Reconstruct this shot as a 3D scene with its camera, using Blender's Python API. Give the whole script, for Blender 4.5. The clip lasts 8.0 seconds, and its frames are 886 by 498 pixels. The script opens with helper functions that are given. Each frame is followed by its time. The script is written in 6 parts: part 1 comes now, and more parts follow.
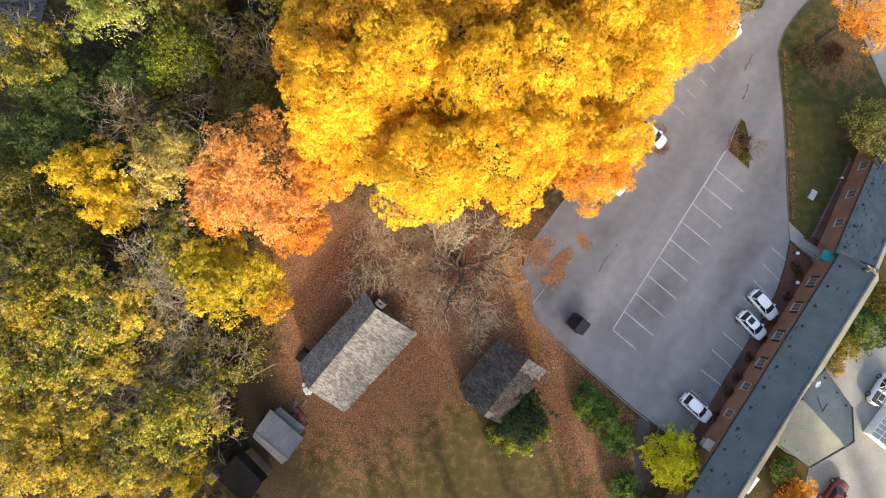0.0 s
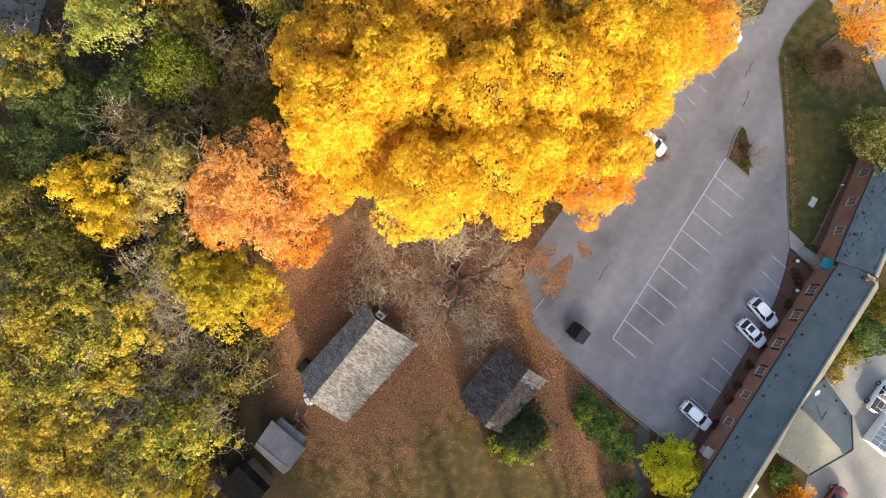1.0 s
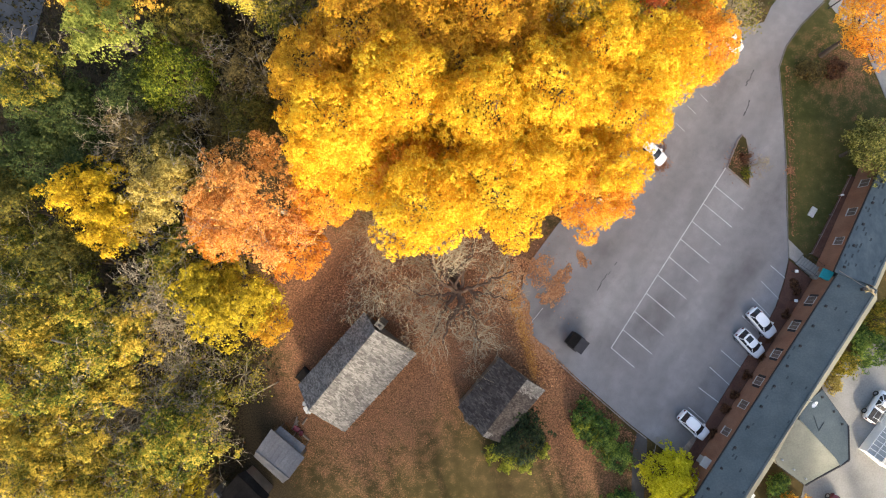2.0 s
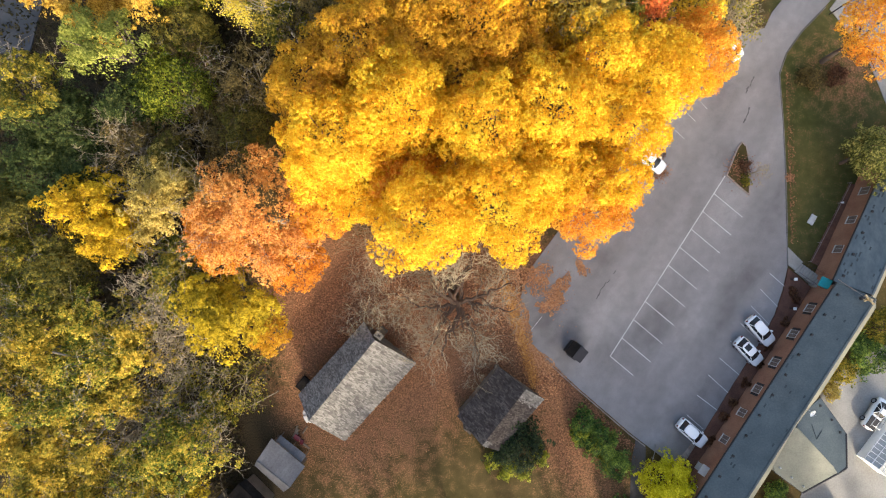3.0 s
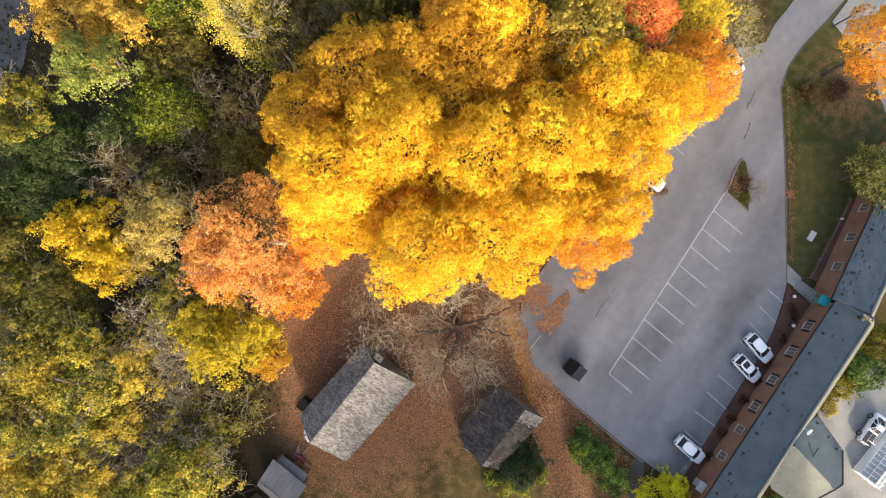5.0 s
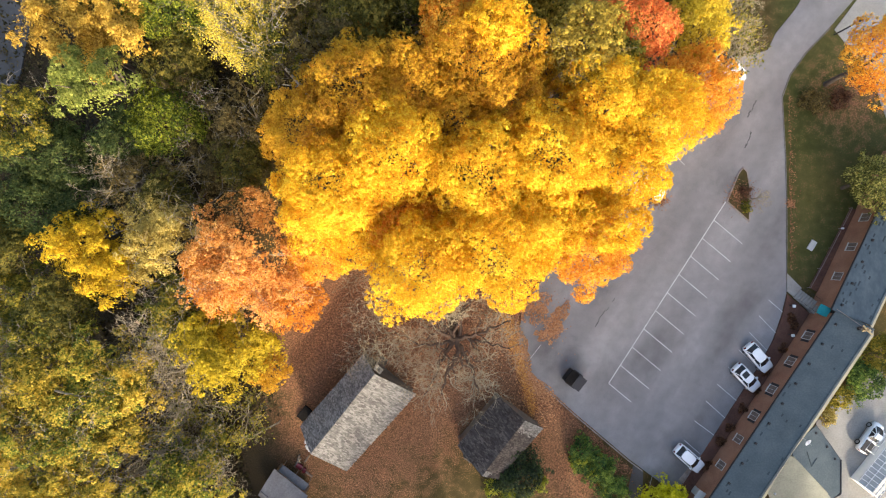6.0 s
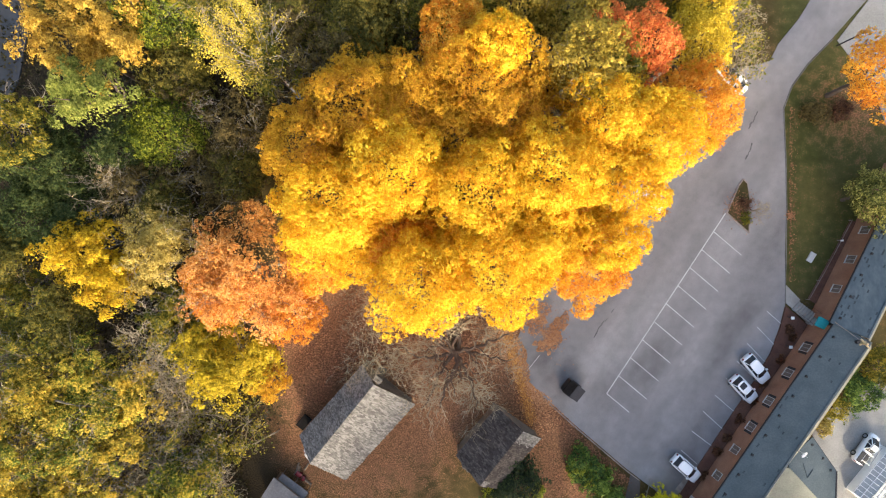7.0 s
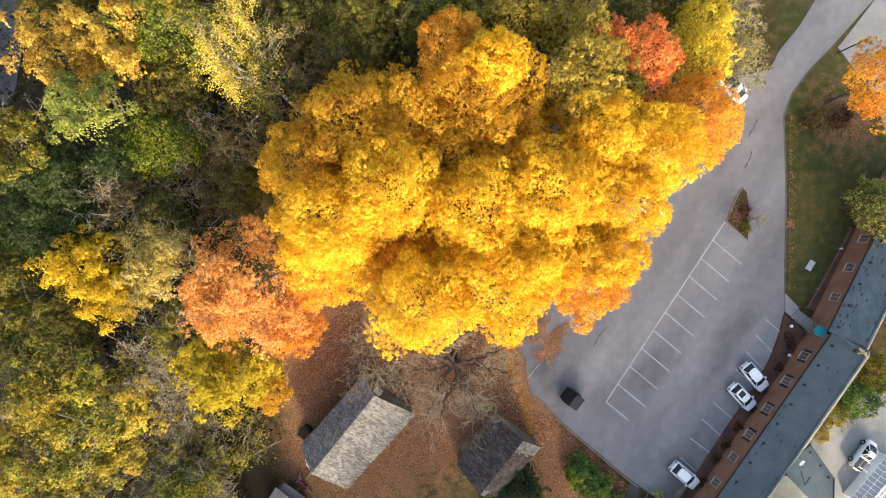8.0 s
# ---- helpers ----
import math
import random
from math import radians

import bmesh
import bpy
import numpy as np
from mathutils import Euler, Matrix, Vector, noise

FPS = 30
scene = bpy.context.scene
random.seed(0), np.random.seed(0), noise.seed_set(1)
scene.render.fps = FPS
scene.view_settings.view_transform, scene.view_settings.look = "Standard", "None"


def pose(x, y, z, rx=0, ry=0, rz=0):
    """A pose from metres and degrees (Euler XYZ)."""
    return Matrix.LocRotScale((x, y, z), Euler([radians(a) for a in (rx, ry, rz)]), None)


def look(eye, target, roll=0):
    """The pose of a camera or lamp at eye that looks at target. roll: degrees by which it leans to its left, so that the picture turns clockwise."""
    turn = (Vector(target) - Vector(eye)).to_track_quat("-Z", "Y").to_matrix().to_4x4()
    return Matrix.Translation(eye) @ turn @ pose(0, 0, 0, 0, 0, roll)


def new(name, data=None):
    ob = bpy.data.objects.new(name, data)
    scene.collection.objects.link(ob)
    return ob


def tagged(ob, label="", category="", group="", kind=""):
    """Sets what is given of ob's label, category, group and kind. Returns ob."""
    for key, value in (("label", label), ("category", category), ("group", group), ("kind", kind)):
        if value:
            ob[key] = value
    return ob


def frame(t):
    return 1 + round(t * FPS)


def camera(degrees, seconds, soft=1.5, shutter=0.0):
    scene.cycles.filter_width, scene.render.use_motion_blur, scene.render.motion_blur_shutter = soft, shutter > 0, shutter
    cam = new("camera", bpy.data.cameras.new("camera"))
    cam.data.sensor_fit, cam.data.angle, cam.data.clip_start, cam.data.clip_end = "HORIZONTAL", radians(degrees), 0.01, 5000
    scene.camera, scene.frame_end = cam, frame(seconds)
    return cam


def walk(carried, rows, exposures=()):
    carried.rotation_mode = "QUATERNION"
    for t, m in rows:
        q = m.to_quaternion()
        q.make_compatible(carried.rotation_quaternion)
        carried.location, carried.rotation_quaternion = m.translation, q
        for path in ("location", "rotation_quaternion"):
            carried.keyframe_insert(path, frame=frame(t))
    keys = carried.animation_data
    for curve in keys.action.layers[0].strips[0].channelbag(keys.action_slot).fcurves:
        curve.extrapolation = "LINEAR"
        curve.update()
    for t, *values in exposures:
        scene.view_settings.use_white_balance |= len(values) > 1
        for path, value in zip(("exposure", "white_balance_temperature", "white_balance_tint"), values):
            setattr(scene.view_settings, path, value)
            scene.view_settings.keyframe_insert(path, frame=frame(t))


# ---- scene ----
cam = camera(85.0, 8.0, soft=1.1)
PATH = [
    (0.0, 0.000, 0.000, 57.639, 4.200, -0.956, -0.031),
    (0.5, -0.008, 0.909, 57.714, 3.876, -0.945, -0.255),
    (1.0, 0.005, 1.815, 57.770, 3.534, -0.936, -0.326),
    (1.5, 0.061, 2.719, 57.811, 3.186, -0.944, -0.111),
    (3.0, 0.306, 5.431, 57.952, 2.103, -0.868, -0.329),
    (3.5, 0.361, 6.358, 57.979, 1.738, -0.860, -0.287),
    (4.0, 0.398, 7.317, 57.975, 1.385, -0.868, -0.344),
    (4.5, 0.429, 8.291, 57.971, 0.996, -0.885, -0.574),
    (6.0, 0.499, 11.276, 57.900, -0.168, -0.884, -0.805),
    (6.5, 0.522, 12.274, 57.904, -0.568, -0.888, -0.557),
    (7.0, 0.556, 13.293, 57.910, -0.961, -0.900, -0.511),
    (7.5, 0.597, 14.321, 57.903, -1.411, -0.910, -0.722),
    (8.0, 0.631, 15.384, 57.896, -1.828, -0.919, -0.795),
]
walk(cam, [(t, pose(x, y, z, rx, ry, rz)) for t, x, y, z, rx, ry, rz in PATH], [(0.0, 1.76), (4.5, 1.74), (6.2, 1.84), (8.0, 1.86)])

# ---- light: low warm autumn sun from the south, unseen trees added south of the place shade the ground ----
SUN_UP, SUN_FROM = 22.5, (0.32, -0.95)
world = bpy.data.worlds.new("sky")
scene.world = world
world.use_nodes = True
sky = world.node_tree.nodes.new("ShaderNodeTexSky")
sky.sky_type, sky.sun_disc = "NISHITA", False
sky.sun_elevation = radians(SUN_UP)
sky.sun_rotation = math.atan2(SUN_FROM[0], SUN_FROM[1])
sky.dust_density, sky.ozone_density = 4.5, 0.4
background = world.node_tree.nodes["Background"]
background.inputs["Strength"].default_value = 0.15
world.node_tree.links.new(sky.outputs["Color"], background.inputs["Color"])
sun = new("sun", bpy.data.lights.new("sun", "SUN"))
sun.data.energy, sun.data.angle, sun.data.color = 1.95, radians(3.0), (1.0, 0.90, 0.73)
up = math.tan(radians(SUN_UP)) * math.hypot(*SUN_FROM)
sun.matrix_world = look((60 * SUN_FROM[0], 60 * SUN_FROM[1], 60 * up), (0, 0, 0))


# ---- materials ----
def shade(name, colours, rough=0.8, scale=1.0, fine=12.0, bump=0.3, metal=0.0, island=0.0, random_object=0.0, translucent=0.0, stretch=(1, 1, 1), spec=0.3, bump_distance=0.03, span=0.2):
    """A procedural surface: a large and a fine noise, mixed, run through a ramp of colours."""
    m = bpy.data.materials.new(name)
    m.use_nodes = True
    nt = m.node_tree
    n, link = nt.nodes, nt.links.new
    bsdf = n["Principled BSDF"]
    bsdf.inputs["Roughness"].default_value, bsdf.inputs["Metallic"].default_value = rough, metal
    bsdf.inputs["Specular IOR Level"].default_value = spec
    geo = n.new("ShaderNodeNewGeometry")
    mapping = n.new("ShaderNodeMapping")
    mapping.inputs["Scale"].default_value = stretch
    link(geo.outputs["Position"], mapping.inputs["Vector"])
    big, small = n.new("ShaderNodeTexNoise"), n.new("ShaderNodeTexNoise")
    big.inputs["Scale"].default_value, small.inputs["Scale"].default_value = scale, fine
    big.inputs["Detail"].default_value, small.inputs["Detail"].default_value = 4, 5
    for node in (big, small):
        link(mapping.outputs["Vector"], node.inputs["Vector"])
    mix = n.new("ShaderNodeMath")
    mix.operation = "MULTIPLY_ADD"
    mix.inputs[1].default_value = 0.55
    half = n.new("ShaderNodeMath")
    half.operation = "MULTIPLY"
    half.inputs[1].default_value = 0.45
    link(small.outputs["Fac"], half.inputs[0])
    link(big.outputs["Fac"], mix.inputs[0])
    link(half.outputs[0], mix.inputs[2])
    value = mix.outputs[0]
    for share, socket in ((island, geo.outputs["Random Per Island"]), (random_object, None)):
        if not share:
            continue
        if socket is None:
            socket = n.new("ShaderNodeObjectInfo").outputs["Random"]
        off = n.new("ShaderNodeMath")
        off.operation = "SUBTRACT"
        off.inputs[1].default_value = 0.5
        link(socket, off.inputs[0])
        add = n.new("ShaderNodeMath")
        add.operation = "MULTIPLY_ADD"
        add.inputs[1].default_value = share
        link(off.outputs[0], add.inputs[0])
        link(value, add.inputs[2])
        value = add.outputs[0]
    ramp = n.new("ShaderNodeValToRGB")
    stops = ramp.color_ramp.elements
    while len(stops) < len(colours):
        stops.new(0.5)
    for k, colour in enumerate(colours):
        stops[k].position = 0.5 - span + 2 * span * k / max(1, len(colours) - 1)
        stops[k].color = (*colour, 1)
    link(value, ramp.inputs["Fac"])
    link(ramp.outputs["Color"], bsdf.inputs["Base Color"])
    if bump:
        b = n.new("ShaderNodeBump")
        b.inputs["Strength"].default_value, b.inputs["Distance"].default_value = bump, bump_distance
        link(small.outputs["Fac"], b.inputs["Height"])
        link(b.outputs["Normal"], bsdf.inputs["Normal"])
    if translucent:
        t = n.new("ShaderNodeBsdfTranslucent")
        link(ramp.outputs["Color"], t.inputs["Color"])
        both = n.new("ShaderNodeMixShader")
        both.inputs["Fac"].default_value = translucent
        link(bsdf.outputs[0], both.inputs[1])
        link(t.outputs[0], both.inputs[2])
        link(both.outputs[0], n["Material Output"].inputs["Surface"])
    return m


def leaf(name, *colours, scale=0.35, island=0.4, span=0.17, glow=0.48):
    return shade(name, colours, rough=0.6, scale=scale, fine=2.5, bump=0, island=island, translucent=glow, spec=0.15, span=span)



def asphalt_material():
    """Old grey asphalt: wheel-worn streaks along the lane, dark oil blots and fine grit."""
    m = bpy.data.materials.new("asphalt")
    m.use_nodes = True
    nt = m.node_tree
    n, link = nt.nodes, nt.links.new
    bsdf = n["Principled BSDF"]
    bsdf.inputs["Roughness"].default_value, bsdf.inputs["Specular IOR Level"].default_value = 0.9, 0.2
    geo = n.new("ShaderNodeNewGeometry")

    def grain(scale, stretch, turn=0.0, detail=4):
        mapping = n.new("ShaderNodeMapping")
        mapping.vector_type = "TEXTURE"
        mapping.inputs["Rotation"].default_value = (0, 0, radians(turn))
        mapping.inputs["Scale"].default_value = stretch
        link(geo.outputs["Position"], mapping.inputs["Vector"])
        t = n.new("ShaderNodeTexNoise")
        t.inputs["Scale"].default_value, t.inputs["Detail"].default_value = scale, detail
        link(mapping.outputs["Vector"], t.inputs["Vector"])
        return t.outputs["Fac"]

    def ramp(fac, *stops):
        r = n.new("ShaderNodeValToRGB")
        e = r.color_ramp.elements
        while len(e) < len(stops):
            e.new(0.5)
        for k, (p, c) in enumerate(stops):
            e[k].position, e[k].color = p, (*c, 1)
        link(fac, r.inputs["Fac"])
        return r.outputs["Color"]

    def times(a, b):
        x = n.new("ShaderNodeMix")
        x.data_type, x.blend_type = "RGBA", "MULTIPLY"
        x.inputs["Factor"].default_value = 1.0
        link(a, x.inputs["A"]), link(b, x.inputs["B"])
        return x.outputs["Result"]

    streaks = ramp(grain(0.22, (5, 1, 1), 57), (0.32, (0.172, 0.164, 0.163)), (0.5, (0.214, 0.204, 0.203)), (0.68, (0.258, 0.247, 0.245)))
    blots = ramp(grain(0.16, (1.6, 1, 1), 57, 3), (0.30, (0.74, 0.73, 0.73)), (0.46, (1.0, 1.0, 1.0)), (0.8, (1.05, 1.05, 1.06)))
    grit_value = grain(22.0, (1, 1, 1))
    grit = ramp(grit_value, (0.3, (0.86, 0.86, 0.86)), (0.7, (1.12, 1.12, 1.12)))
    patch = ramp(grain(0.9, (1, 1, 1)), (0.35, (0.93, 0.93, 0.93)), (0.65, (1.06, 1.06, 1.06)))
    colour = times(times(times(streaks, blots), grit), patch)
    # Soft-edged darker patches: centre, reach, depth of tone.
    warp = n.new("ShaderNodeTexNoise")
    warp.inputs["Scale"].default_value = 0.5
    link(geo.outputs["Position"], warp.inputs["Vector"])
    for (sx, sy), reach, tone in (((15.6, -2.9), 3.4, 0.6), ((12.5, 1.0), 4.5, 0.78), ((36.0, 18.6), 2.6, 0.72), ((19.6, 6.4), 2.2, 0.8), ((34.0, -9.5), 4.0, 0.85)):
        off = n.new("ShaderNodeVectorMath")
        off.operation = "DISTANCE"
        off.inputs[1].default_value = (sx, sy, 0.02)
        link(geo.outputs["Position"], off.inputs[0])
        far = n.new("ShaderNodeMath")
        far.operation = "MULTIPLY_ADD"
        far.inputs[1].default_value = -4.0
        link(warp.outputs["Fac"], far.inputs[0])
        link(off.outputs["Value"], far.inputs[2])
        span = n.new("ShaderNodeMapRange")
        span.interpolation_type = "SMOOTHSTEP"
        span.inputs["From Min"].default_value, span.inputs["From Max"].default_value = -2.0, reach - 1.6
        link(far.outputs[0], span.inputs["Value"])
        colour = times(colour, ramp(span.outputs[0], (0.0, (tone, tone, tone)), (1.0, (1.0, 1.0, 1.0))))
    link(colour, bsdf.inputs["Base Color"])
    b = n.new("ShaderNodeBump")
    b.inputs["Strength"].default_value, b.inputs["Distance"].default_value = 0.15, 0.01
    link(grit_value, b.inputs["Height"])
    link(b.outputs["Normal"], bsdf.inputs["Normal"])
    return m


LEAF = {
    "maple": leaf("yellow_maple_leaf", (0.62, 0.31, 0.018), (0.75, 0.46, 0.024), (0.81, 0.58, 0.035), (0.84, 0.68, 0.07), scale=0.45, island=0.26, span=0.14, glow=0.58),
    "maple_o": leaf("amber_maple_leaf", (0.58, 0.21, 0.024), (0.73, 0.33, 0.03), (0.81, 0.46, 0.05), (0.84, 0.57, 0.09), scale=0.45, island=0.26, span=0.14, glow=0.58),
    "maple_d": leaf("bronze_maple_leaf", (0.42, 0.21, 0.022), (0.56, 0.31, 0.024), (0.66, 0.39, 0.03), (0.72, 0.48, 0.04), scale=0.45, island=0.26, span=0.14, glow=0.58),
    "red": leaf("scarlet_leaf", (0.57, 0.13, 0.04), (0.77, 0.24, 0.06), (0.86, 0.37, 0.1)),
    "lemon": leaf("lemon_leaf", (0.45, 0.32, 0.02), (0.68, 0.5, 0.035), (0.82, 0.65, 0.08)),
    "peach": leaf("peach_leaf", (0.40, 0.165, 0.045), (0.69, 0.31, 0.07), (0.80, 0.42, 0.105), (0.83, 0.52, 0.18), scale=0.6, glow=0.55),
    "orange": leaf("orange_leaf", (0.44, 0.15, 0.018), (0.65, 0.26, 0.026), (0.77, 0.38, 0.045), glow=0.55),
    "gold": leaf("gold_leaf", (0.36, 0.22, 0.014), (0.62, 0.42, 0.02), (0.80, 0.58, 0.035)),
    "pale": leaf("pale_olive_leaf", (0.26, 0.182, 0.039), (0.442, 0.338, 0.078), (0.598, 0.481, 0.143)),
    "lime": leaf("lime_leaf", (0.26, 0.195, 0.0156), (0.468, 0.364, 0.0195), (0.65, 0.494, 0.0325)),
    "green_l": leaf("light_green_leaf", (0.12, 0.145, 0.026), (0.22, 0.25, 0.046), (0.36, 0.37, 0.085)),
    "green_b": leaf("green_leaf", (0.045, 0.07, 0.01), (0.14, 0.175, 0.016), (0.36, 0.37, 0.035)),
    "green_d": leaf("dark_green_leaf", (0.03, 0.05, 0.015), (0.07, 0.1, 0.028), (0.13, 0.15, 0.038)),
    "olive": leaf("olive_leaf", (0.075, 0.092, 0.016), (0.19, 0.18, 0.024), (0.44, 0.34, 0.04), scale=0.55, span=0.14, island=0.28),
    "olive_d": leaf("dull_olive_leaf", (0.075, 0.078, 0.018), (0.15, 0.135, 0.026), (0.25, 0.2, 0.035)),
    "oak": leaf("golden_oak_leaf", (0.13, 0.135, 0.02), (0.42, 0.32, 0.036), (0.75, 0.53, 0.075), scale=0.55, span=0.14, island=0.28),
    "oakg": leaf("yellow_green_oak_leaf", (0.06, 0.095, 0.015), (0.16, 0.19, 0.026), (0.42, 0.36, 0.042), (0.72, 0.52, 0.08), scale=0.5, span=0.14, island=0.28),
    "brown": leaf("brown_leaf", (0.09, 0.07, 0.028), (0.155, 0.118, 0.04), (0.25, 0.185, 0.06)),
    "birch": leaf("birch_leaf", (0.42, 0.32, 0.035), (0.62, 0.48, 0.05), (0.76, 0.62, 0.1)),
    "bush": leaf("bush_leaf", (0.03, 0.07, 0.02), (0.1, 0.17, 0.036), (0.27, 0.36, 0.06), scale=0.6, span=0.15, island=0.25),
    "rust": leaf("rust_brown_leaf", (0.07, 0.035, 0.02), (0.14, 0.068, 0.036), (0.22, 0.11, 0.055)),
    "bronze": leaf("bronze_olive_leaf", (0.26, 0.19, 0.03), (0.42, 0.31, 0.045), (0.58, 0.43, 0.07)),
    "roundolive": leaf("mottled_olive_leaf", (0.08, 0.09, 0.022), (0.24, 0.24, 0.055), (0.52, 0.47, 0.14)),
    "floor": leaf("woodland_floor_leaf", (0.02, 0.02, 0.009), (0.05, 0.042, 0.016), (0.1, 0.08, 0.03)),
    "gold_b": leaf("dull_gold_leaf", (0.32, 0.19, 0.028), (0.55, 0.36, 0.05), (0.74, 0.52, 0.1)),
    "evergreen": leaf("evergreen_leaf", (0.012, 0.022, 0.012), (0.028, 0.045, 0.02), (0.06, 0.09, 0.03)),
    "rim": leaf("green_gold_bush_leaf", (0.10, 0.13, 0.02), (0.25, 0.28, 0.03), (0.46, 0.46, 0.05)),
    "bushy": leaf("yellow_green_bush_leaf", (0.50, 0.47, 0.018), (0.72, 0.66, 0.03), (0.84, 0.78, 0.06), glow=0.58),
}
BROWN_BARK = shade("brown_bark", ((0.05, 0.032, 0.022), (0.11, 0.07, 0.047)), rough=0.9, scale=1.5, fine=9, bump=0.6)
BARK = shade("bark", ((0.06, 0.045, 0.035), (0.13, 0.10, 0.08)), rough=0.9, scale=1.5, fine=9, bump=0.6)
PALE_BARK = shade("pale_bark", ((0.17, 0.142, 0.1), (0.34, 0.29, 0.215)), rough=0.85, scale=1.2, fine=8, bump=0.4)
BIRCH_BARK = shade("birch_bark", ((0.30, 0.27, 0.22), (0.52, 0.48, 0.42)), rough=0.8, scale=1.4, fine=8, bump=0.3)
TWIG = shade("tan_twig", ((0.19, 0.15, 0.092), (0.40, 0.335, 0.225)), rough=0.85, scale=0.6, fine=5, bump=0)
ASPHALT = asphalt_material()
TAR = shade("tar_seam", ((0.06, 0.057, 0.057), (0.115, 0.11, 0.11)), rough=0.8, scale=1.5, fine=6, bump=0.1)
LINE = shade("road_paint", ((0.24, 0.235, 0.23), (0.42, 0.415, 0.41), (0.56, 0.555, 0.55)), rough=0.7, scale=0.8, fine=8, bump=0.1)
CONCRETE = shade("concrete", ((0.18, 0.172, 0.16), (0.24, 0.232, 0.215), (0.30, 0.288, 0.268)), rough=0.85, scale=0.4, fine=5, bump=0.2)
KERB = shade("kerb_stone", ((0.14, 0.105, 0.085), (0.24, 0.20, 0.175), (0.34, 0.30, 0.265)), rough=0.9, scale=0.8, fine=6, bump=0.3)
WORN_KERB = shade("worn_kerb_stone", ((0.11, 0.098, 0.088), (0.165, 0.152, 0.142), (0.22, 0.205, 0.19)), rough=0.9, scale=0.8, fine=6, bump=0.3)
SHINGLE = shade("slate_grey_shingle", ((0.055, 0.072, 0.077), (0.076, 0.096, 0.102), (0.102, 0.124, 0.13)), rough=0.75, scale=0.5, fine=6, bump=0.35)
DARK_SHINGLE = shade("dark_shingle", ((0.026, 0.036, 0.043), (0.048, 0.062, 0.07)), rough=0.75, scale=0.9, fine=6, bump=0.35)
PALE_ROOF = shade("pale_roofing", ((0.165, 0.163, 0.125), (0.225, 0.22, 0.168), (0.27, 0.263, 0.205)), rough=0.8, scale=0.6, fine=6, bump=0.3)
SHINGLE_BLUE = shade("blue_grey_shingle", ((0.054, 0.074, 0.085), (0.077, 0.102, 0.115), (0.107, 0.135, 0.148)), rough=0.75, scale=1.1, fine=3.5, bump=0.35, stretch=(1, 0.45, 1))
BRICK = shade("red_brick", ((0.19, 0.093, 0.058), (0.29, 0.145, 0.09), (0.37, 0.195, 0.125)), rough=0.85, scale=0.6, fine=9, bump=0.4)
CREAM = shade("cream_render", ((0.50, 0.46, 0.36), (0.66, 0.62, 0.50)), rough=0.8, scale=0.5, fine=7, bump=0.1)
SHAKE = shade("silvery_wood_shake", ((0.105, 0.097, 0.086), (0.175, 0.163, 0.146), (0.275, 0.258, 0.232)), rough=0.9, scale=1.1, fine=9, bump=0.5, island=0.4, spec=0.1, stretch=(1, 1, 0.4))
SHAKE_DARK = shade("dark_wood_shake", ((0.04, 0.033, 0.03), (0.066, 0.056, 0.05), (0.12, 0.103, 0.09)), rough=0.9, scale=0.7, fine=7, bump=0.5, island=0.34, spec=0.1)
LOG = shade("weathered_log", ((0.10, 0.075, 0.055), (0.20, 0.16, 0.12)), rough=0.9, scale=0.8, fine=8, bump=0.5)
STONE = shade("field_stone", ((0.07, 0.063, 0.056), (0.115, 0.105, 0.094), (0.17, 0.155, 0.14)), rough=0.9, scale=1.5, fine=6, bump=0.6)
TIN = shade("grey_tin_roof", ((0.085, 0.083, 0.088), (0.12, 0.118, 0.124), (0.165, 0.162, 0.168)), rough=0.6, scale=0.7, fine=5, bump=0.1, metal=0.2)
TARPAPER = shade("tarred_board", ((0.006, 0.0055, 0.0055), (0.011, 0.01, 0.0095), (0.02, 0.018, 0.017)), rough=0.9, scale=0.8, fine=5, bump=0.3, spec=0.04)
WATER = shade("dim_stream_water", ((0.05, 0.052, 0.055), (0.075, 0.078, 0.082)), rough=0.35, scale=0.3, fine=3, bump=0.3, spec=0.15)
CARPAINT = shade("white_car_paint", ((0.72, 0.73, 0.75), (0.80, 0.80, 0.81)), rough=0.25, scale=0.5, fine=3, bump=0, spec=0.6)
REDPAINT = shade("maroon_car_paint", ((0.10, 0.012, 0.016), (0.16, 0.02, 0.025)), rough=0.25, scale=0.5, fine=3, bump=0, spec=0.6)
DARKGLASS = shade("dark_car_glass", ((0.012, 0.014, 0.018), (0.03, 0.034, 0.04)), rough=0.2, scale=0.7, fine=3, bump=0, spec=0.3)
RUBBER = shade("rubber", ((0.015, 0.015, 0.015), (0.035, 0.035, 0.035)), rough=0.8, scale=2, fine=9, bump=0.1)
STEEL = shade("galvanised_steel", ((0.30, 0.31, 0.33), (0.48, 0.49, 0.50)), rough=0.45, scale=1, fine=7, bump=0.1, metal=0.7)
BLACK = shade("dark_painted_steel", ((0.018, 0.017, 0.018), (0.04, 0.036, 0.036)), rough=0.6, scale=1.2, fine=6, bump=0.2)
WHITE = shade("white_paint", ((0.66, 0.66, 0.65), (0.78, 0.78, 0.77)), rough=0.5, scale=0.8, fine=5, bump=0.05)
FRAME = shade("greyed_window_paint", ((0.42, 0.41, 0.39), (0.56, 0.55, 0.53)), rough=0.6, scale=0.8, fine=5, bump=0.05)
STEPCON = shade("step_concrete", ((0.22, 0.205, 0.185), (0.33, 0.31, 0.285)), rough=0.85, scale=0.7, fine=6, bump=0.15)
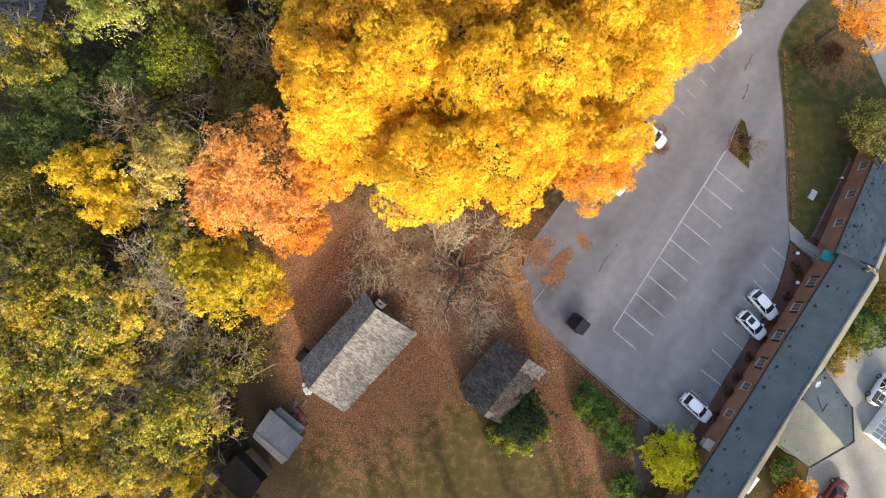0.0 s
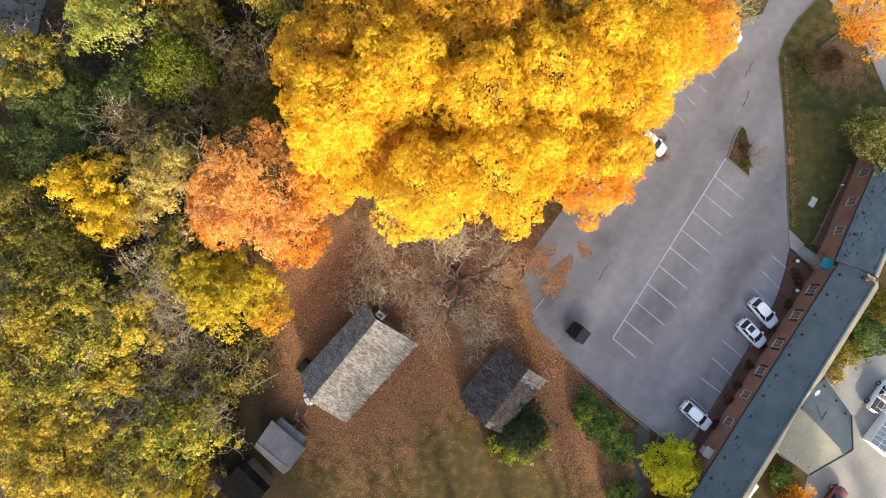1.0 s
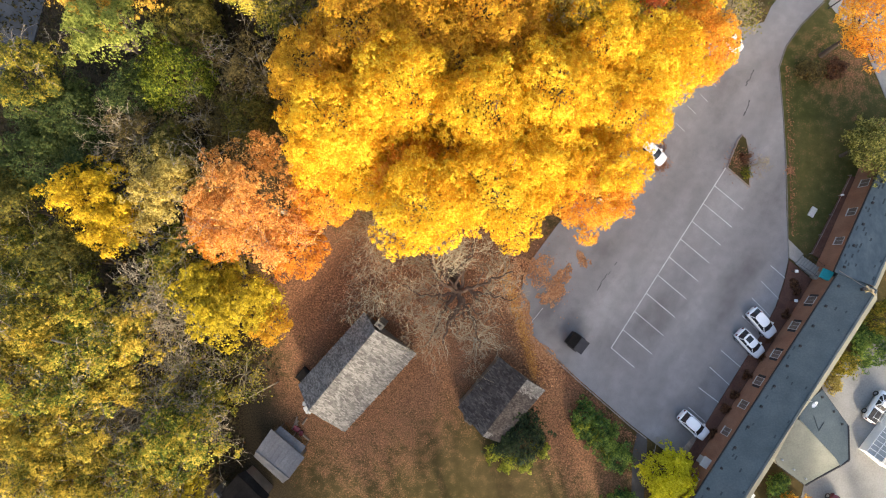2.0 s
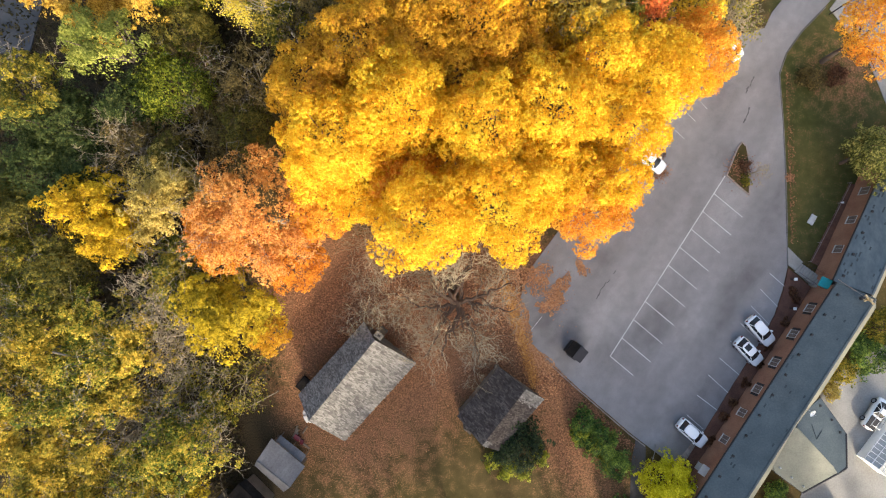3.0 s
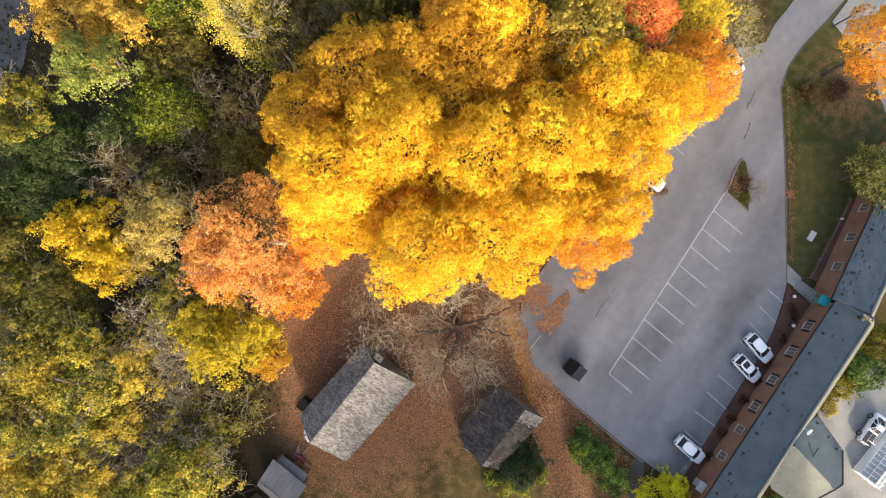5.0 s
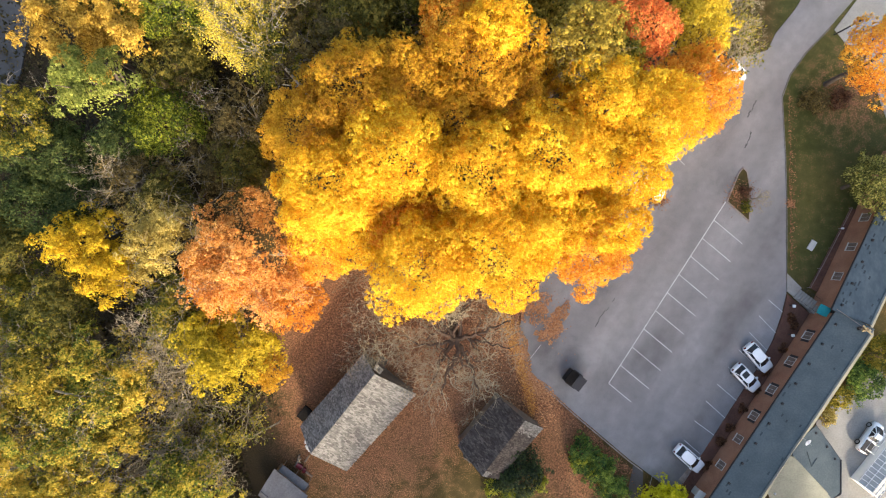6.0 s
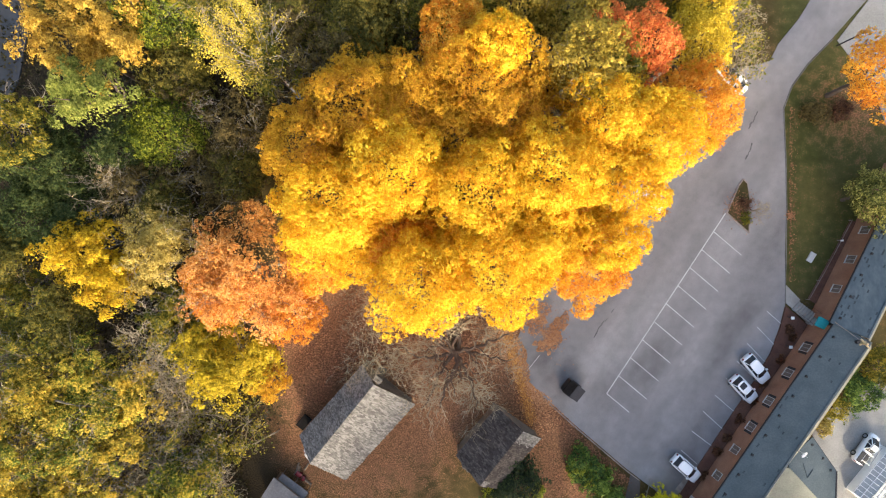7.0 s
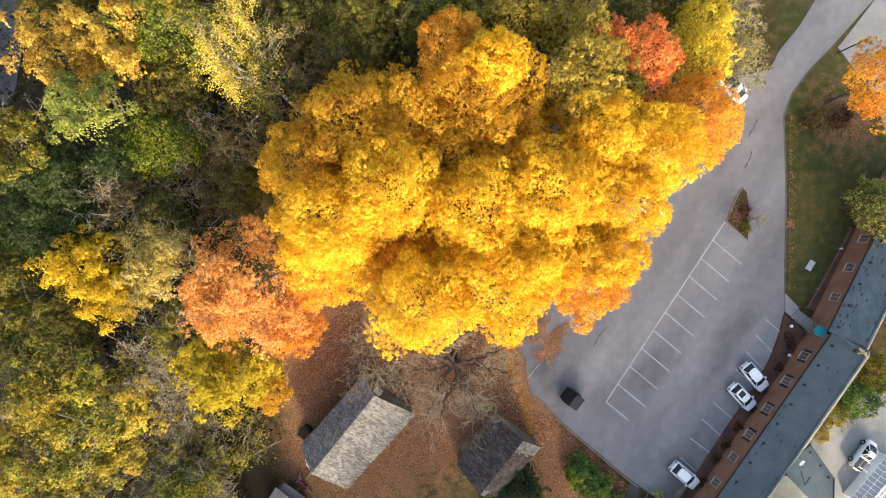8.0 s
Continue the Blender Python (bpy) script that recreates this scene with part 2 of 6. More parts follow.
PATHWAY = shade("dark_path", ((0.05, 0.044, 0.043), (0.085, 0.076, 0.074), (0.12, 0.105, 0.10)), rough=0.9, scale=0.7, fine=8, bump=0.3)
PALECON = shade("pale_concrete", ((0.42, 0.41, 0.38), (0.58, 0.57, 0.54)), rough=0.85, scale=0.6, fine=6, bump=0.15)
TEAL = shade("teal_awning_cloth", ((0.02, 0.26, 0.28), (0.03, 0.36, 0.38)), rough=0.7, scale=1, fine=6, bump=0.1)
MULCH = shade("brown_mulch", ((0.06, 0.031, 0.023), (0.115, 0.056, 0.04), (0.18, 0.09, 0.06)), rough=0.95, scale=0.6, fine=7, bump=0.6)
LITTER = shade("fallen_leaves", ((0.12, 0.05, 0.027), (0.225, 0.098, 0.05), (0.37, 0.178, 0.088)), rough=0.85, scale=0.4, fine=5, bump=0, island=0.5, translucent=0.1)
AMBER_LITTER = shade("amber_fallen_leaves", ((0.25, 0.105, 0.045), (0.40, 0.19, 0.085), (0.55, 0.30, 0.15)), rough=0.85, scale=0.4, fine=5, bump=0, island=0.5, translucent=0.1)
# Brighter gold than the other litter: the sun is put into the colour.
SUNLIT_LITTER = shade("sunlit_gold_fallen_leaves", ((0.26, 0.10, 0.025), (0.46, 0.21, 0.05), (0.64, 0.34, 0.09)), rough=0.85, scale=0.4, fine=5, bump=0, island=0.5, translucent=0.1)
CURTAIN = shade("curtained_glass", ((0.13, 0.098, 0.085), (0.24, 0.19, 0.165)), rough=0.12, scale=0.8, fine=4, bump=0, spec=0.6)
LIDGREY = shade("grey_plastic_lid", ((0.018, 0.017, 0.02), (0.032, 0.03, 0.033)), rough=0.5, scale=1.2, fine=6, bump=0.1)
GREYPANE = shade("grey_glazing", ((0.22, 0.23, 0.23), (0.34, 0.35, 0.35)), rough=0.3, scale=0.9, fine=4, bump=0.05, spec=0.5)
YELLOWWOOD = shade("weathered_yellow_timber", ((0.36, 0.27, 0.14), (0.55, 0.44, 0.26)), rough=0.8, scale=0.8, fine=7, bump=0.3)


def ground_material():
    """Dull autumn grass that turns to leaf litter where the litter attribute says so."""
    m = bpy.data.materials.new("autumn_ground")
    m.use_nodes = True
    nt = m.node_tree
    n, link = nt.nodes, nt.links.new
    bsdf = n["Principled BSDF"]
    bsdf.inputs["Roughness"].default_value, bsdf.inputs["Specular IOR Level"].default_value = 0.95, 0.1
    geo = n.new("ShaderNodeNewGeometry")

    def noise_tex(scale, detail=5):
        t = n.new("ShaderNodeTexNoise")
        t.inputs["Scale"].default_value, t.inputs["Detail"].default_value = scale, detail
        link(geo.outputs["Position"], t.inputs["Vector"])
        return t.outputs["Fac"]

    def ramp(fac, *stops):
        r = n.new("ShaderNodeValToRGB")
        e = r.color_ramp.elements
        while len(e) < len(stops):
            e.new(0.5)
        for k, (p, c) in enumerate(stops):
            e[k].position, e[k].color = p, (*c, 1)
        link(fac, r.inputs["Fac"])
        return r.outputs["Color"]

    def mixed(fac, a, b):
        x = n.new("ShaderNodeMix")
        x.data_type = "RGBA"
        link(fac, x.inputs["Factor"]), link(a, x.inputs["A"]), link(b, x.inputs["B"])
        return x.outputs["Result"]

    def maths(op, a, b):
        x = n.new("ShaderNodeMath")
        x.operation, x.use_clamp = op, op == "SUBTRACT"
        for k, v in enumerate((a, b)):
            if isinstance(v, (int, float)):
                x.inputs[k].default_value = v
            else:
                link(v, x.inputs[k])
        return x.outputs[0]

    fine, mid, big = noise_tex(8.0), noise_tex(0.9), noise_tex(0.12)
    grass = mixed(fine, ramp(mid, (0.35, (0.036, 0.029, 0.01)), (0.65, (0.077, 0.057, 0.022))), ramp(big, (0.35, (0.06, 0.049, 0.016)), (0.65, (0.10, 0.07, 0.029))))
    fresh = mixed(fine, ramp(mid, (0.35, (0.036, 0.042, 0.011)), (0.65, (0.078, 0.078, 0.024))), ramp(big, (0.35, (0.045, 0.054, 0.014)), (0.65, (0.105, 0.09, 0.034))))
    leaves = ramp(fine, (0.36, (0.09, 0.045, 0.025)), (0.5, (0.165, 0.082, 0.043)), (0.64, (0.26, 0.138, 0.07)))
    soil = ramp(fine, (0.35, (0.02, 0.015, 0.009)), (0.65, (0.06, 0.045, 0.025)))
    attr = {}
    for name in ("litter", "lawn", "woods"):
        a = n.new("ShaderNodeAttribute")
        a.attribute_name = name
        attr[name] = a.outputs["Fac"]
    base = mixed(attr["lawn"], grass, fresh)
    speckle = maths("SUBTRACT", maths("ADD", attr["litter"], maths("MULTIPLY", maths("ADD", fine, mid), 1.1)), 1.42)
    steep = n.new("ShaderNodeMapRange")
    steep.inputs["From Max"].default_value = 0.45
    link(speckle, steep.inputs["Value"])
    base = mixed(steep.outputs[0], base, leaves)
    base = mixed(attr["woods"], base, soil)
    link(base, bsdf.inputs["Base Color"])
    b = n.new("ShaderNodeBump")
    b.inputs["Strength"].default_value, b.inputs["Distance"].default_value = 0.7, 0.06
    link(fine, b.inputs["Height"])
    link(b.outputs["Normal"], bsdf.inputs["Normal"])
    return m


GROUND = ground_material()


# ---- building blocks ----
def mesh_of(name, verts, faces, smooth=False):
    me = bpy.data.meshes.new(name)
    me.from_pydata([tuple(v) for v in verts], [], [tuple(f) for f in faces])
    if smooth:
        me.shade_smooth()
    me.update()
    return me


def part(name, shape, material, parent=None, label="", m=None):
    """Links a bmesh, or a mesh, as one object under a thing or a part."""
    if isinstance(shape, bmesh.types.BMesh):
        me = bpy.data.meshes.new(name)
        bmesh.ops.recalc_face_normals(shape, faces=shape.faces)
        shape.to_mesh(me)
        shape.free()
    else:
        me = shape
    if material and not me.materials:
        me.materials.append(material)
    ob = new(name, me)
    ob.parent = parent
    if m is not None:
        ob.matrix_basis = m
    return tagged(ob, label)


def thing(name, m, label, category, group="", kind=""):
    ob = new(name)
    ob.matrix_basis = m
    ob.empty_display_size = 0.3
    return tagged(ob, label, category, group, kind)


def block(x0, x1, y0, y1, z0, z1, bevel=0.0, bm=None):
    """A box between two corners, bevelled, in a bmesh."""
    bm = bm or bmesh.new()
    m = Matrix.LocRotScale(((x0 + x1) / 2, (y0 + y1) / 2, (z0 + z1) / 2), None, (x1 - x0, y1 - y0, z1 - z0))
    made = bmesh.ops.create_cube(bm, size=1, matrix=m)
    if bevel:
        edges = list({e for v in made["verts"] for e in v.link_edges})
        bmesh.ops.bevel(bm, geom=edges, offset=bevel, segments=2, affect="EDGES", profile=0.5)
    return bm


def slab(points, z0, z1):
    """A flat plate over a closed outline."""
    bm = bmesh.new()
    low = [bm.verts.new((x, y, z0)) for x, y in points]
    high = [bm.verts.new((x, y, z1)) for x, y in points]
    top = bm.faces.new(high)
    bm.faces.new(low[::-1])
    for k in range(len(points)):
        j = (k + 1) % len(points)
        bm.faces.new((low[k], low[j], high[j], high[k]))
    bmesh.ops.triangulate(bm, faces=[top])
    return bm


def hull(points):
    bm = bmesh.new()
    for p in points:
        bm.verts.new(p)
    made = bmesh.ops.convex_hull(bm, input=bm.verts)
    return bm


def panel(corners, thick):
    """A plate of even thickness with its top face on the four or more given corners."""
    c = [Vector(p) for p in corners]
    nrm = (c[1] - c[0]).cross(c[2] - c[0]).normalized()
    if nrm.z < 0:
        nrm = -nrm
    bm = bmesh.new()
    high = [bm.verts.new(p) for p in c]
    low = [bm.verts.new(p - nrm * thick) for p in c]
    bm.faces.new(high), bm.faces.new(low[::-1])
    for k in range(len(c)):
        j = (k + 1) % len(c)
        bm.faces.new((low[k], low[j], high[j], high[k]))
    return bm


def rod(a, b, r0, r1=None, sides=6, bm=None):
    """A tapered bar from a to b."""
    bm = bm or bmesh.new()
    a, b = Vector(a), Vector(b)
    m = Matrix.Translation((a + b) / 2) @ (b - a).to_track_quat("Z", "Y").to_matrix().to_4x4()
    bmesh.ops.create_cone(bm, cap_ends=True, segments=sides, radius1=r0, radius2=r0 if r1 is None else r1, depth=(b - a).length, matrix=m)
    return bm


def smooth01(a, b, x):
    k = np.clip((x - a) / (b - a), 0, 1)
    return k * k * (3 - 2 * k)


def ground_z(x, y):
    """The wood falls away to a stream valley on the west; all else is level."""
    return -7.0 * smooth01(-21, -46, np.asarray(x, float))


# ---- the ground: one sheet to the horizon ----
def build_ground():
    inner = np.linspace(-72, 72, 145)
    rim = np.array([100, 150, 240, 400, 700, 1200.0])
    xs = np.concatenate([-rim[::-1], inner, rim])
    ys = np.concatenate([-rim[::-1], inner, rim]) + 8
    gx, gy = np.meshgrid(xs, ys)
    gz = ground_z(gx, gy)
    soft = np.array([[noise.noise((a * 0.06, b * 0.06, 0)) for a in xs] for b in ys])
    off_lot = 1 - smooth01(7, 11, gx) * smooth01(-30, -24, gy)
    gz = gz + 0.25 * (soft - 0.3) * off_lot * smooth01(-60, -15, gx) - 0.05
    n, m = len(xs), len(ys)
    verts = np.stack([gx, gy, gz], -1).reshape(-1, 3)
    idx = np.arange(n * m).reshape(m, n)
    faces = np.stack([idx[:-1, :-1], idx[:-1, 1:], idx[1:, 1:], idx[1:, :-1]], -1).reshape(-1, 4)
    me = mesh_of("ground", verts, faces, smooth=True)
    x, y = gx.ravel(), gy.ravel()

    def spot(cx, cy, r, k=1.0):
        return k * np.exp(-((x - cx) ** 2 + (y - cy) ** 2) / r**2)

    litter = spot(-11, 1, 9, 1.0) + spot(2, 2, 8, 0.75) + spot(9, 3, 7, 0.9) + spot(14, -8, 6, 0.65) + spot(10, -6, 4, 0.6) + spot(0, -8, 7, 0.5) + spot(-8, -16, 7, 0.45)
    litter += spot(16, -16, 4.5, 0.48) + spot(20, -21, 5, 0.4) + spot(-16, -12, 5, 0.4) + spot(46, 30, 6, 0.08) + spot(51.5, 28.5, 4.5, 0.4) + 0.2
    lawn = smooth01(41, 43, x) * smooth01(4, 8, y)
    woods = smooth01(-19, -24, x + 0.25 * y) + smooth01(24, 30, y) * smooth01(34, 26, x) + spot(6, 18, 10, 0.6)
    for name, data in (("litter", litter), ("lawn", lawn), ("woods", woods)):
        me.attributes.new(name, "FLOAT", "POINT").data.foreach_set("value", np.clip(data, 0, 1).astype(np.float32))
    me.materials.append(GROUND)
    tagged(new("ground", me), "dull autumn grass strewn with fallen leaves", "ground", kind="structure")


build_ground()

# The car park with its lane, one sheet of asphalt.
LOT = [(10.4, -2.9), (17.1, -9.0), (23.5, -14.6), (25.2, -15.9), (26.9, -17.2), (29.0, -19.0), (32.5, -13.9), (36.0, -8.6), (39.0, -4.2), (41.1, -0.6), (42.2, 2.4), (42.9, 5.1), (42.9, 11.3), (43.0, 17.0), (42.9, 22.5), (42.6, 28.9), (43.6, 31.6), (45.6, 34.3), (48.6, 37.3), (51.5, 40.5), (62, 52), (56, 58), (46.9, 43.5), (44.5, 39.6), (42.0, 36.6), (41.0, 34.6), (38.8, 34.0), (34.0, 33.5), (27.0, 25.0), (20.0, 15.5), (15.0, 9.5), (11.6, 5.0), (10.4, 1.5)]
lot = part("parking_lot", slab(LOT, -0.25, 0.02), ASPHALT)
tagged(lot, "worn grey asphalt car park with faded white bays", "car park", kind="structure")


def stripe(a, b, width=0.11, z=0.024):
    a, b = Vector((*a, 0)), Vector((*b, 0))
    side = (b - a).normalized().cross(Vector((0, 0, 1))) * width / 2
    pts = [a + side, b + side, b - side, a - side]
    part("line_marking", slab([(p.x, p.y) for p in pts], z - 0.006, z), LINE, lot)


HEAD, TAIL = Vector((35.6, 16.3)), Vector((20.9, -5.7))
stripe(HEAD, HEAD.lerp(TAIL, 0.985), 0.12, 0.028)
for k in range(10):
    a = HEAD.lerp(TAIL, (k + 1) * 0.0985)
    stripe(a, a + Vector((3.4, -2.9)) * (1 if k < 9 else 0.8))
for a, b in (((40.7, 4.4), (42.5, 2.8)), ((39.5, 2.5), (41.7, 0.2)), ((38.3, 0.5), (40.6, -1.9)), ((37.0, -1.6), (38.9, -3.5)), ((35.7, -3.7), (37.5, -5.4)), ((34.3, -5.7), (36.8, -7.9)), ((32.9, -7.7), (35.6, -10.2)), ((31.5, -10.1), (34.0, -12.0)), ((30.2, -12.4), (32.1, -14.1))):
    stripe(a, b, 0.10)
for a, b in (((11.2, -2.8), (13.0, -0.6)), ((29.6, 21.9), (30.7, 20.8)), ((31.1, 24.0), (32.1, 23.0)), ((32.8, 25.4), (33.6, 24.5)), ((34.1, 27.1), (34.7, 26.4)), ((35.3, 28.5), (35.8, 28.0))):
    stripe(a, b, 0.06)

def tar_seam(points, width, seed):
    """A mended crack: short ragged strips of tar along a line, broken here and there."""
    rnd = random.Random(seed)
    for (ax, ay), (bx, by) in zip(points, points[1:]):
        count = max(2, round(math.hypot(bx - ax, by - ay) / 0.5))
        side = Vector((bx - ax, by - ay)).orthogonal().normalized()
        for k in range(count):
            if rnd.random() < 0.15:
                continue
            w0, w1, off = width * rnd.uniform(0.3, 1.0), width * rnd.uniform(0.3, 1.0), rnd.uniform(-0.1, 0.1)
            p, q = Vector((ax, ay)).lerp((bx, by), k / count) + side * off, Vector((ax, ay)).lerp((bx, by), (k + 1.15) / count) + side * (off + rnd.uniform(-0.1, 0.1))
            part("tar_seam", slab([tuple(v) for v in (p + side * w0, q + side * w1, q - side * w1, p - side * w0)], 0.016, 0.0215 + 0.0004 * (k % 3)), TAR, lot)


tar_seam(((39.7, 29.0), (39.1, 27.6), (38.5, 26.5)), 0.09, 1)
tar_seam(((38.9, 24.7), (38.3, 23.3), (37.7, 21.9)), 0.11, 2)
tar_seam(((22.0, 4.9), (20.6, 3.1), (19.2, 1.2)), 0.07, 3)


def kerb(points, width, height, name, label, material=KERB):
    """A kerb of single stones along a line."""
    root = thing(name, Matrix(), label, "kerb", kind="structure")
    for (ax, ay), (bx, by) in zip(points, points[1:]):
        d = math.hypot(bx - ax, by - ay)
        count = max(1, round(d / 1.8))
        turn = math.degrees(math.atan2(by - ay, bx - ax))
        me = None
        for k in range(count):
            step = d / count
            if me is None:
                me = bpy.data.meshes.new("kerb_stone")
                bm = block(0.01, step - 0.01, -width / 2, width / 2, -0.1, height, 0.02)
                bm.to_mesh(me)
                bm.free()
            part("kerb_stone", me, material, root, m=pose(ax + (bx - ax) * k / count, ay + (by - ay) * k / count, 0, 0, 0, turn))


kerb([(10.3, -3.0), (17.0, -9.15), (23.4, -14.75), (25.1, -16.05)], 0.13, 0.08, "kerb", "leaf-strewn stone kerb along the car park")
kerb([(42.95, 7.4), (43.05, 11.3), (43.1, 17.0), (43.0, 22.5), (42.7, 28.8), (43.7, 31.5), (45.7, 34.2), (48.7, 37.2)], 0.08, 0.05, "kerb", "stone kerb between lane and lawn", WORN_KERB)
ISLAND = [(35.75, 16.35), (38.45, 13.9), (38.5, 18.2), (38.25, 19.9), (37.75, 20.4), (37.2, 19.7)]
kerb(ISLAND + ISLAND[:1], 0.16, 0.14, "kerb", "pinkish stone kerb round a planted island")
tagged(part("planting_island", slab(ISLAND, 0.0, 0.10), GROUND), "grassy planting island in the car park", "planting bed", kind="structure")
BED = [(29.1, -19.0), (32.6, -13.8), (36.1, -8.5), (39.1, -4.1), (41.2, -0.5), (42.3, 2.4), (42.95, 5.0), (45.6, 2.7), (43.8, -0.2), (41.5, -4.9), (38.9, -8.9), (35.3, -13.2), (30.0, -20.0)]
tagged(part("planting_bed", slab(BED, -0.2, 0.12), MULCH), "dark mulched planting bed along the brick wall", "planting bed", kind="structure")
YARD = [(46.5, -9.0), (52.0, -5.5), (58.0, -2.0), (75, -2), (75, -45), (36, -45), (41.0, -26.0), (43.2, -23.5), (45.2, -17.2), (46.2, -14.2)]
tagged(part("yard_pavement", slab(YARD, -0.2, 0.015), CONCRETE), "pale worn concrete yard behind the motel", "pavement", kind="structure")
tagged(part("side_lane", slab([(49.2, 37.0), (53.5, 31.5), (57, 22), (62, 22), (62, 46), (53.5, 42.5)], -0.2, 0.012), CONCRETE), "pale concrete lane past the trees", "road", kind="structure")
tagged(part("footpath", slab([(24.0, -15.3), (25.2, -16.2), (25.0, -19.5), (24.6, -23.0), (23.0, -27.0), (21.8, -27.0), (23.2, -22.0), (23.4, -18.0)], -0.2, -0.01), PATHWAY), "narrow dark footpath leaving the car park", "footpath", kind="structure")


# ---- buildings ----
def motel_section(name, origin, turn, length, start, windows, label, roof=SHINGLE, inset=0.0, sill=1.05, join=False):
    """A long brick range under a gable roof. Local x runs along the front, y into the building."""
    root = thing(name, pose(*origin, 0, 0, 0, turn), label, "building", "motel ranges")
    eave, ridge, back = 4.0, 5.2, 3.4
    at_ridge, at_back = 3.15, 5.15
    a, b = start, start + length
    part("wall", block(a, b, inset, inset + 0.3, -0.3, eave - 0.1 + inset * 0.25), BRICK, root)
    part("back_wall", block(a, b, at_back - 0.6, at_back - 0.3, -0.3, back + 0.1), CREAM, root, "cream rendered wall")
    for x in (a, b - 0.3):
        part("gable_wall", hull([(x + d, y, z) for d in (0, 0.3) for y, z in ((inset + 0.302, -0.3), (at_back - 0.602, -0.3), (at_back - 0.602, back), (at_ridge, ridge - 0.25), (inset + 0.302, eave - 0.25 + inset * 0.25))]), SHINGLE if join and x > a else BRICK, root)
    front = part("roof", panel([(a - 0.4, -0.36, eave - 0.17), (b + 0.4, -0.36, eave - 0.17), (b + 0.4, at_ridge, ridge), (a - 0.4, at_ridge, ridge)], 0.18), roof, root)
    part("roof", panel([(a - 0.4, at_ridge + 0.01, ridge), (b + 0.4, at_ridge + 0.01, ridge), (b + 0.4, at_back, back), (a - 0.4, at_back, back)], 0.18), PALE_ROOF, root, "pale cream roofing")
    part("gutter", block(a - 0.4, b + 0.4, -0.47, -0.37, eave - 0.35, eave - 0.2, 0.02), BLACK, root)
    part("ridge_cap", block(a - 0.4, b + 0.4, at_ridge - 0.12, at_ridge + 0.12, ridge - 0.02, ridge + 0.04, 0.02), roof, root)
    for x in windows:
        w = part("window", block(x - 0.5, x + 0.5, inset - 0.05, inset - 0.004, sill, sill + 1.2), FRAME, root, "white-framed window")
        part("pane", block(x - 0.45, x - 0.02, inset - 0.062, inset - 0.052, sill + 0.05, sill + 1.15), CURTAIN, w)
        part("pane", block(x + 0.02, x + 0.45, inset - 0.062, inset - 0.052, sill + 0.05, sill + 1.15), CURTAIN, w)
        if not join and x < 15:
            for side in (-1, 1):
                part("shutter", block(x + side * 0.68 - 0.14, x + side * 0.68 + 0.14, inset - 0.04, inset - 0.004, sill, sill + 1.2), BLACK, root, "dark wooden shutter")
        part("sill", block(x - 0.54, x + 0.54, inset - 0.12, inset - 0.052, sill - 0.07, sill - 0.002), FRAME, w)
    x = a + 1.2
    while x < b:
        z = eave - 0.17 + (0.55 + 0.36) * (ridge - eave + 0.17) / (at_ridge + 0.36)
        part("roof_vent", block(x - 0.14, x + 0.14, 0.1, 0.34, z - 0.2, z + 0.0, 0.03), BLACK, root)
        x += 2.7
    # Darker single shingles here and there on the slope to the car park.
    rnd = random.Random(int(length * 10))
    tan = (ridge - eave + 0.17) / (at_ridge + 0.36)
    for k in range(70 if join else 26):
        u, v = rnd.uniform(a, b - 0.6), rnd.choice((-0.2, 0.1, 0.4, 0.7, 1.0, 1.3, 1.6, 1.9, 2.2, 2.5, 2.8))
        w = rnd.uniform(0.28, 0.6)
        z0, z1 = eave - 0.17 + (v + 0.36) * tan, eave - 0.17 + (v + 0.5) * tan
        part("shingle", hull([(u + d, y, z + e) for d in (0, w) for y, z in ((v, z0), (v + 0.14, z1)) for e in (-0.02, 0.012)]), DARK_SHINGLE, front)
    return root


motel_section("motel", (45.5, 2.37), 235.05, 36.0, -0.9, [2.5, 6.1, 10.1, 13.85, 17.1, 20.8, 27.5], "long single-storey brick motel with slate-grey shingle roof", inset=0.05, sill=1.2)
motel_section("motel", (51.4, 15.1), 243.8, 20.6, -8.0, [-6.6, -2.8, 1.05, 4.87, 8.7], "brick motel range with weathered blue-grey shingles", SHINGLE_BLUE, 0.12, 1.3, True)


